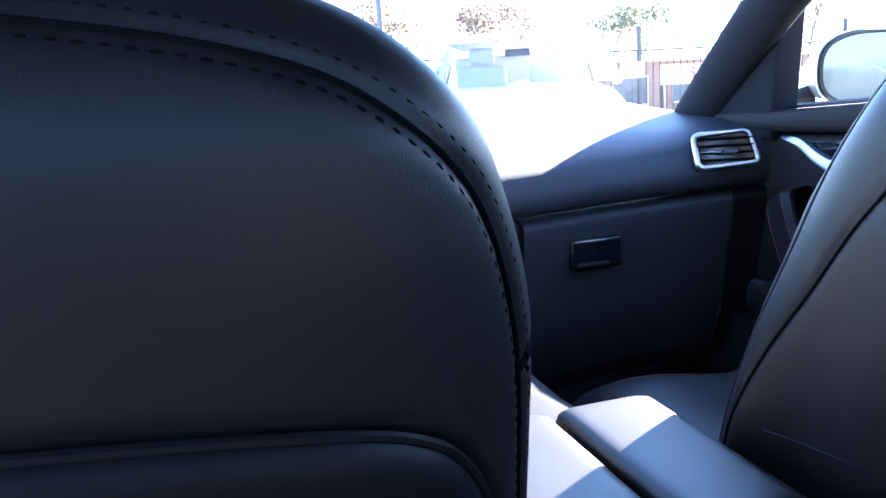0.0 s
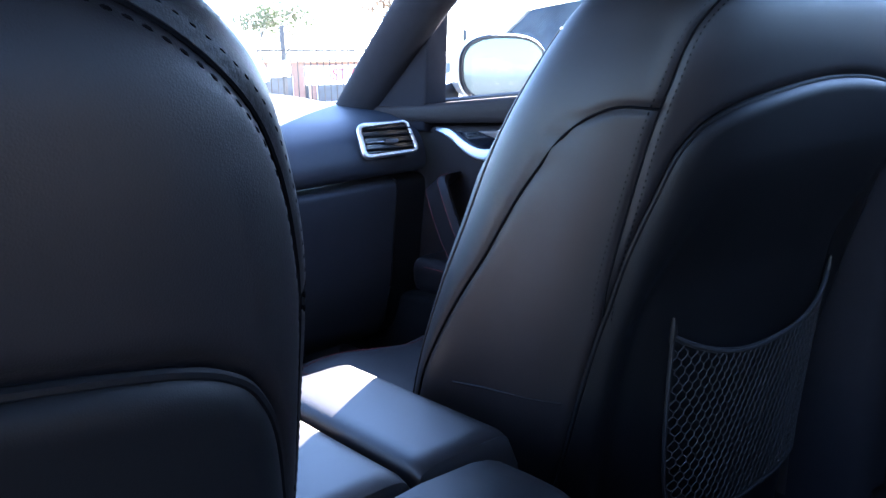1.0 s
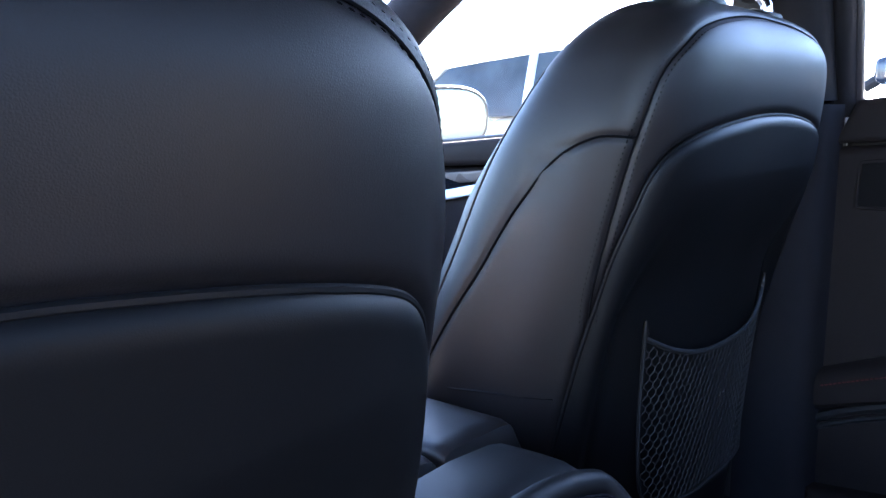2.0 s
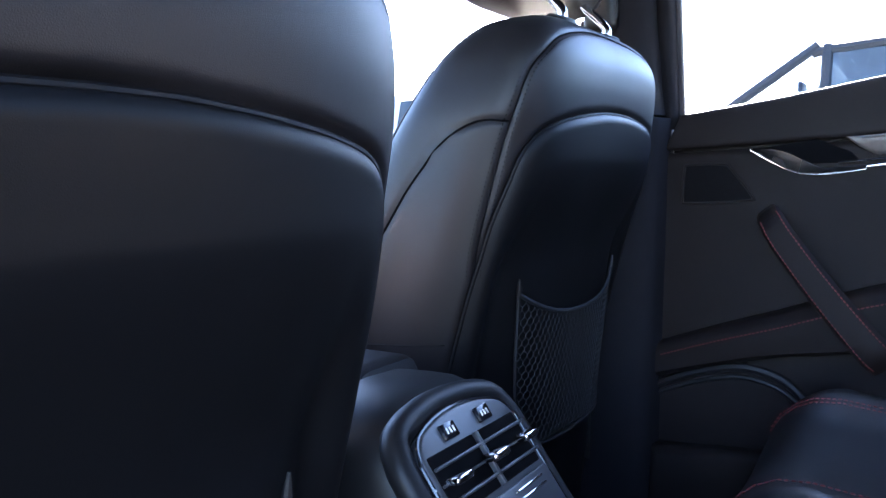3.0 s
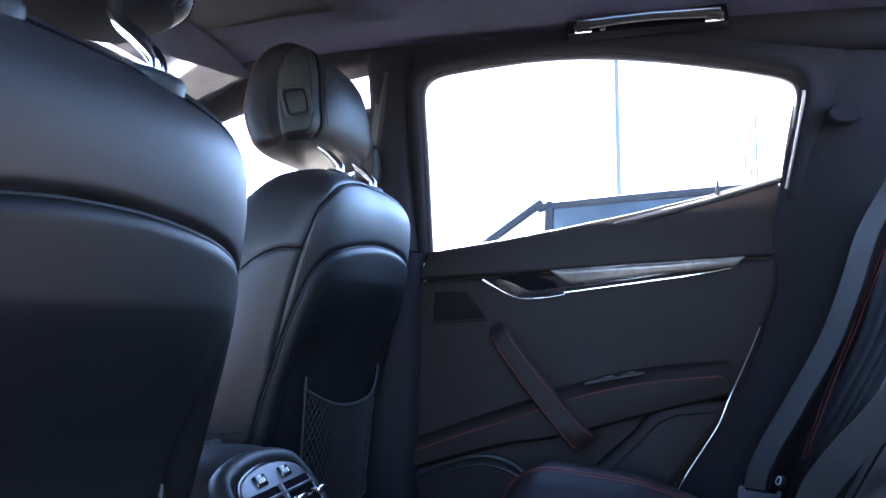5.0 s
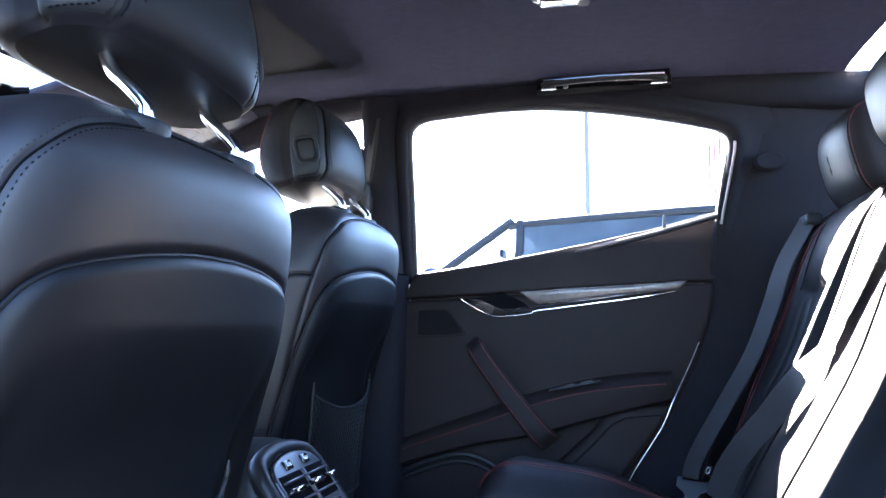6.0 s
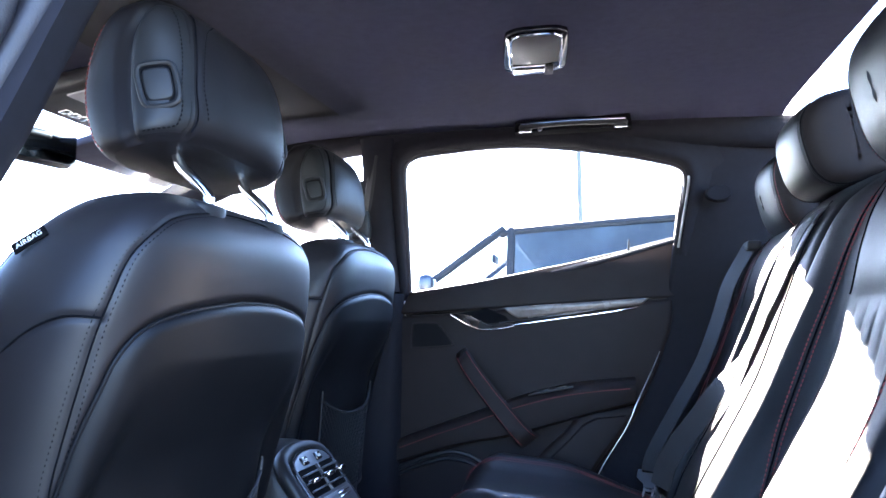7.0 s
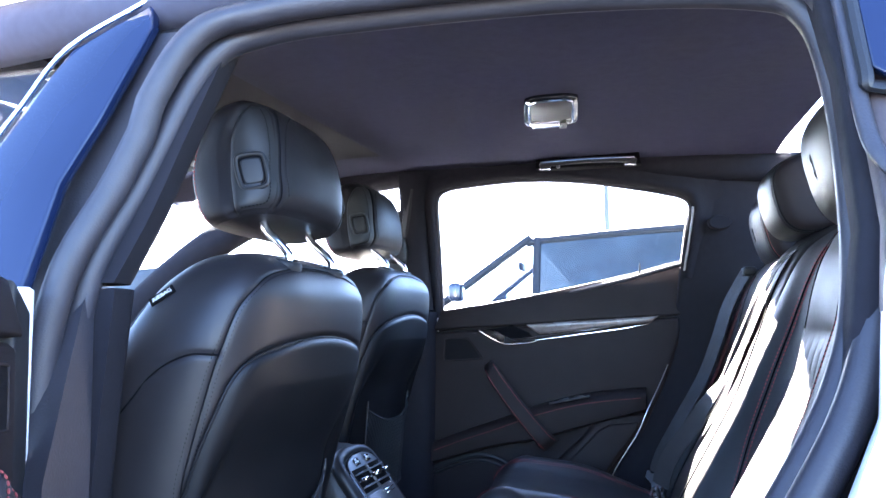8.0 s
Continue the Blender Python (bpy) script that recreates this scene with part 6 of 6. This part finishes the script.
# ---------- outside: parked vehicles, fence, trees, building ----------
def car(at, label, paint, post_r=0.045, L=4.7, W=1.88, H=1.66, hood=0.98, glass=CAR_GLASS, cabin=(0.27, 0.40, 0.88, 0.99), post=None, rear_glass=None, trim=CREAM, post_mat=None):
    """A parked car, nose towards its own +y. cabin: where along its length the windscreen's foot and top and the rear window's top and foot are."""
    root = thing("parked_car", at, label, "car", "parked cars")
    y = lambda t: L / 2 - L * t
    def ring(t, z, k, n=36):
        w = W / 2 * k
        return [(w * math.copysign(abs(math.cos(a)) ** 0.35, math.cos(a)), y(t), z * 0.5 + 0.25 / 2 + (z - 0.25) / 2 * math.copysign(abs(math.sin(a)) ** 0.45, math.sin(a))) for a in (2 * math.pi * j / n for j in range(n))]
    rows = [(0.0, hood * 0.72, 0.80), (0.02, hood * 0.84, 0.90), (0.08, hood * 0.93, 0.96), (0.18, hood * 0.99, 0.985), (cabin[0], hood * 1.03, 1.0), (0.5, hood * 1.05, 1.0), (0.8, hood * 1.07, 1.0), (0.94, hood * 1.06, 0.97), (0.985, hood, 0.92), (1.0, hood * 0.8, 0.85)]
    part("body", loft([ring(*r) for r in rows]), paint, root)
    b = hood * 1.03
    c0, c1, c2, c3 = (y(c) for c in cabin)
    def sect(yy, z, w0, w1):
        return [(-w0, yy, b), (-w1, yy, z - 0.03), (-w1 * 0.85, yy, z), (0, yy, z + 0.015), (w1 * 0.85, yy, z), (w1, yy, z - 0.03), (w0, yy, b)]
    w0, w1 = W / 2 * 0.93, W / 2 * 0.74
    def roof_z(yy):
        return H - 0.10 * max(0.0, (yy - c2) / (c1 - c2)) ** 2
    part("roof", sheet(lambda u, v: Vector((w1 * (2 * u - 1), c1 + (c2 - c1) * v, roof_z(c1 + (c2 - c1) * v) - 0.05 * abs(2 * u - 1) ** 3)), 12, 12, 0.04), paint, root)
    def pane(nm, pts, mat=glass):
        bm = bmesh.new()
        bm.faces.new([bm.verts.new(p) for p in pts])
        bmesh.ops.solidify(bm, geom=bm.faces[:], thickness=0.012)
        return part(nm, bm, mat, root, "sky-reflecting car glass", smooth=False)
    pane("windscreen", [(-w0 * 0.95, c0, b), (w0 * 0.95, c0, b), (w1 * 0.95, c1, H - 0.14), (-w1 * 0.95, c1, H - 0.14)])
    pane("rear_window", [(-w0 * 0.9, c3, b), (-w1 * 0.93, c2, H - 0.04), (w1 * 0.93, c2, H - 0.04), (w0 * 0.9, c3, b)])
    m = (c0 + c3) / 2 if post is None else post
    for s in (-1, 1):
        top = lambda yy: (s * (w1 + 0.015), yy, roof_z(yy) - 0.06)
        low = lambda yy: (s * (w0 + 0.01), yy, b)
        f0, r0 = c0 - 0.10, c3 + 0.12
        f1, r1 = c1 - 0.05, c2 + 0.05
        pane("side_window", [low(f0), low(m + post_r), top(m + post_r), top(f1)])
        pane("side_window", [low(m - post_r), low(r0), top(r1), top(m - post_r)], rear_glass or glass)
        for p, q in (((s * w0, c0, b), (s * w1, c1, H - 0.12)), ((s * w0, m, b), (s * w1, m, roof_z(m) - 0.03)), ((s * w0, c3, b), (s * w1, c2, H - 0.03))):
            part("pillar", tube([p, ((p[0] + q[0]) / 2 * 1.005, (p[1] + q[1]) / 2, (p[2] + q[2]) / 2), q], post_r, 8), post_mat or paint, root)
        rail = [(s * (w1 + 0.004), c1 + (c2 - c1) * k / 12, roof_z(c1 + (c2 - c1) * k / 12) - 0.055) for k in range(13)]
        part("roof_rail", tube([(s * w1, c1 + 0.03, H - 0.165)] + rail, 0.030, 8), post_mat or paint, root)
        part("side_mirror", rbox((s * (W / 2 + 0.08), c0 - 0.15, b + 0.08), (0.20, 0.10, 0.14), 0.04, 4), paint, root)
        for t in (0.17, 0.81):
            wh = part("wheel", loft([[(s * (W / 2 - 0.22 + d), y(t) + r * math.cos(a), 0.34 + r * math.sin(a)) for a in (2 * math.pi * j / 28 for j in range(28))] for d, r in ((0, 0.30), (0.02, 0.34), (0.2, 0.34), (0.225, 0.30))]), TYRE, root)
            part("hub_cap", loft([[(s * (W / 2 + 0.006 + d), y(t) + r * math.cos(a), 0.34 + r * math.sin(a)) for a in (2 * math.pi * j / 20 for j in range(20))] for d, r in ((0, 0.22), (0.006, 0.20), (0.004, 0.05))]), SATIN_METAL, wh)
        part("headlamp", rbox((s * W * 0.36, L / 2 - 0.09, hood * 0.72), (0.34, 0.16, 0.13), 0.04, 3), LAMP_LENS, root)
        part("tail_lamp", rbox((s * W * 0.40, -L / 2 + 0.07, hood * 0.82), (0.2, 0.12, 0.2), 0.03, 3), RED_SIGN, root)
    part("grille", rbox((0, L / 2 - 0.03, hood * 0.62), (0.8, 0.06, 0.22), 0.02, 3), GLOSS, root)
    for s in (-0.36, 0.36):
        part("headrest", rbox((s, c1 - 0.30, b + 0.30), (0.26, 0.10, 0.16), 0.04, 4), trim, root)
        part("seat_back", rbox((s, c1 - 0.25, b + 0.00), (0.5, 0.14, 0.42), 0.06, 4), trim, root, "car seat back")
    part("rear_bench", rbox((0, c2 + 0.55, b + 0.13), (W * 0.78, 0.2, 0.42), 0.06, 3), trim, root, "car rear bench")
    part("rear_view_mirror", rbox((0, c1 + 0.17, H - 0.29), (0.24, 0.03, 0.07), 0.012, 3), PLASTIC, root)
    part("headlining", slab([(-w1 * 0.97, c1 - 0.04), (w1 * 0.97, c1 - 0.04), (w1 * 0.97, c2 + 0.04), (-w1 * 0.97, c2 + 0.04)], H - 0.175, H - 0.165, 0.0, axis="z"), trim, root)
    return root


WHITE_SUV_GLASS = glass_material("pale_windscreen_glass", (0.72, 0.76, 0.78), 0.10)
SIDE_GLASS = glass_material("tinted_side_glass", (0.62, 0.68, 0.74), 0.08)
DARK_TRIM = material("dark_car_upholstery", (0.012, 0.015, 0.020), 0.7, var=0.2, scale=10, spec=0.2)
car(pose(3.02, 7.6, -0.253, 0, 0, 157), "white car parked nose-on with cream seats", WHITE_PAINT, H=1.83, hood=1.2, glass=WHITE_SUV_GLASS)
car(pose(5.2, -0.20, 0.0, 0, 0, 0), "dark blue car parked alongside", NAVY_PAINT, L=4.8, W=1.85, H=1.77, hood=1.12, glass=SIDE_GLASS, cabin=(0.242, 0.379, 0.94, 1.0), post=0.53, post_r=0.03, rear_glass=CAR_GLASS, trim=DARK_TRIM, post_mat=DARK_TRIM)
car(pose(6.5, 4.80, -0.10, 0, 0, 0), "silver car parked further along the row", SILVER_PAINT, L=4.7, W=1.9, H=1.84, hood=1.14)
car(pose(8.9, 8.0, -0.3, 0, 0, 160), "silver car parked by the fence", SILVER_PAINT, H=1.5, hood=0.95)

# iron fence along the front of the lot
fence = thing("iron_fence", (0, 13.5, -0.50), "tall black iron picket fence round the lot", "fence")
picket = None
FH, X0, STEP, N = 2.30, -4.0, 0.15, 140
rail_bm = tube([(X0, 0, 0.25), (X0 + STEP * N, 0, 0.25)], 0.022, 6)
part("rail", rail_bm, IRON, fence)
part("rail", tube([(X0, 0, 1.95), (X0 + STEP * N, 0, 1.95)], 0.022, 6), IRON, fence)
for i in range(N):
    if picket is None:
        picket = part("picket", tube([(0, 0, 0.05), (0, 0, FH - 0.15), (0, 0, FH - 0.10), (0, 0, FH)], [0.011, 0.011, 0.022, 0.002], 6), IRON, fence)
        picket.location = (X0, 0, 0)
    else:
        q = new("picket", picket.data)
        q.parent, q.location = fence, (X0 + STEP * i, 0, 0)
for i in range(0, N + 1, 16):
    part("post", rbox((X0 + STEP * i, 0, 1.20), (0.075, 0.075, 2.40), 0.012, 2), IRON, fence)

# low building with a red and white sign board behind the fence
bld = thing("shop_building", (14.0, 27.0, -0.5), "low brick shop with a white sign board", "building")
part("wall", rbox((0, 0, 0.95), (22, 6, 1.9), 0.02, 1), BRICK, bld)
part("roof", rbox((0, 0, 2.0), (22.6, 6.6, 0.2), 0.03, 1), SILVER_PAINT, bld)
for k in range(-4, 5):
    w = part("window", rbox((k * 2.3, -3.01, 0.95), (1.3, 0.06, 0.9), 0.01, 1), CAR_GLASS, bld)
    part("frame", tube([(k * 2.3 - 0.66, -3.04, 0.49), (k * 2.3 + 0.66, -3.04, 0.49), (k * 2.3 + 0.66, -3.04, 1.41), (k * 2.3 - 0.66, -3.04, 1.41)], 0.03, 4, closed=True), WHITE_SIGN, w)
board = thing("sign_board", (12.9, 17.8, -0.5), "white sign board with red lettering", "sign")
part("panel", rbox((0, 0, 1.45), (3.4, 0.06, 0.5), 0.01, 1), WHITE_SIGN, board)
for x in (-1.6, 1.6):
    part("leg", rbox((x, 0.05, 0.6), (0.08, 0.08, 1.2), 0.01, 1), IRON, board)
t = text_mesh("ST AUTO", 0.42, 0.01)
bmesh.ops.transform(t, matrix=Matrix.Translation((0, -0.035, 1.45)) @ Matrix.Rotation(radians(90), 4, "X"), verts=t.verts[:])
part("lettering", t, RED_SIGN, board, smooth=False)


def tree(x, y, h, leafy, label):
    rnd = random.Random(int(x * 31 + y * 17))
    root = thing("tree", (x, y, -0.5), label, "tree", "trees behind the fence")
    bm, tips = bmesh.new(), []
    def limb(p, d, ln, r, depth):
        q = p + d * ln
        mid = p + d * ln * 0.5 + Vector((rnd.uniform(-1, 1), rnd.uniform(-1, 1), 0)) * ln * 0.06
        tube([p, mid, q], [r, r * 0.8, r * 0.6], 6, bm)
        if depth == 0:
            tips.append(q)
            tips.append(mid)
            return
        for _ in range(3 if depth > 1 else 4):
            nd = (d + Vector((rnd.uniform(-0.8, 0.8), rnd.uniform(-0.8, 0.8), rnd.uniform(-0.1, 0.6)))).normalized()
            limb(q, nd, ln * rnd.uniform(0.55, 0.8), r * 0.55, depth - 1)
    limb(Vector((0, 0, 0)), Vector((0, 0, 1)), h * 0.36, h * 0.022, 3)
    part("trunk", bm, BARK, root)
    if leafy:
        lv = bmesh.new()
        for t in tips:
            for _ in range(leafy):
                c = t + Vector((rnd.gauss(0, 0.5), rnd.gauss(0, 0.5), rnd.gauss(0, 0.42))) * h * 0.12
                a, b = Vector((rnd.uniform(-1, 1), rnd.uniform(-1, 1), rnd.uniform(-1, 1))), Vector((rnd.uniform(-1, 1), rnd.uniform(-1, 1), rnd.uniform(-1, 1)))
                a, b = a.normalized() * h * 0.016, b.normalized() * h * 0.011
                lv.faces.new([lv.verts.new(c + a), lv.verts.new(c + b), lv.verts.new(c - a), lv.verts.new(c - b)])
        part("crown", lv, LEAF if rnd.random() < 0.55 else LEAF_BROWN, root, smooth=False)
    return root


for i, (x, y, h, k) in enumerate([(0.5, 34, 4.8, 20), (3.5, 38, 5.6, 18), (6.5, 33, 4.6, 22), (9.5, 39, 5.9, 18), (12.5, 34, 5.2, 22), (16, 40, 6.2, 18), (19.5, 35, 5.4, 20), (23, 38, 6.2, 18), (27, 33, 5.9, 20), (32, 36, 6.6, 18), (-4, 36, 5.4, 18)]):
    tree(x, y, h, k, "thin autumn tree with sparse brown-green leaves")
# lamp pole seen through the side window
pl = thing("lamp_pole", (12.0, 0.11, 0.0), "tall thin grey lamp pole", "pole")
part("pole", tube([(0, 0, 0), (0, 0, 4), (0, 0, 9)], [0.05, 0.04, 0.035], 10), SATIN, pl)
pl2 = thing("lamp_pole", (3.4, 15.0, -0.5), "tall thin grey lamp pole", "pole")
part("pole", tube([(0, 0, 0), (0, 0, 4), (0, 0, 9)], [0.07, 0.06, 0.05], 10), SATIN, pl2)

# flag hanging beside its pole, far behind the parked cars
fg = thing("flag", (14.0, -2.10, 0.0), "red and white striped flag hanging limp from its pole", "flag")
part("flagpole", tube([(0, -0.10, 0), (0, -0.10, 2.5), (0, -0.10, 4.45)], [0.03, 0.026, 0.02], 8), SATIN, fg)
for k in range(4):
    bm = sheet(lambda u, v: Vector((0.02 * math.sin(7 * u + 3 * v), -0.085 + 0.045 * (k + u) + 0.02 * (1 - v), 3.25 + 0.06 * k + (0.97 - 0.06 * k) * v)), 4, 12, 0.004)
    part("stripe", bm, RED_SIGN if k % 2 else WHITE_SIGN, fg)
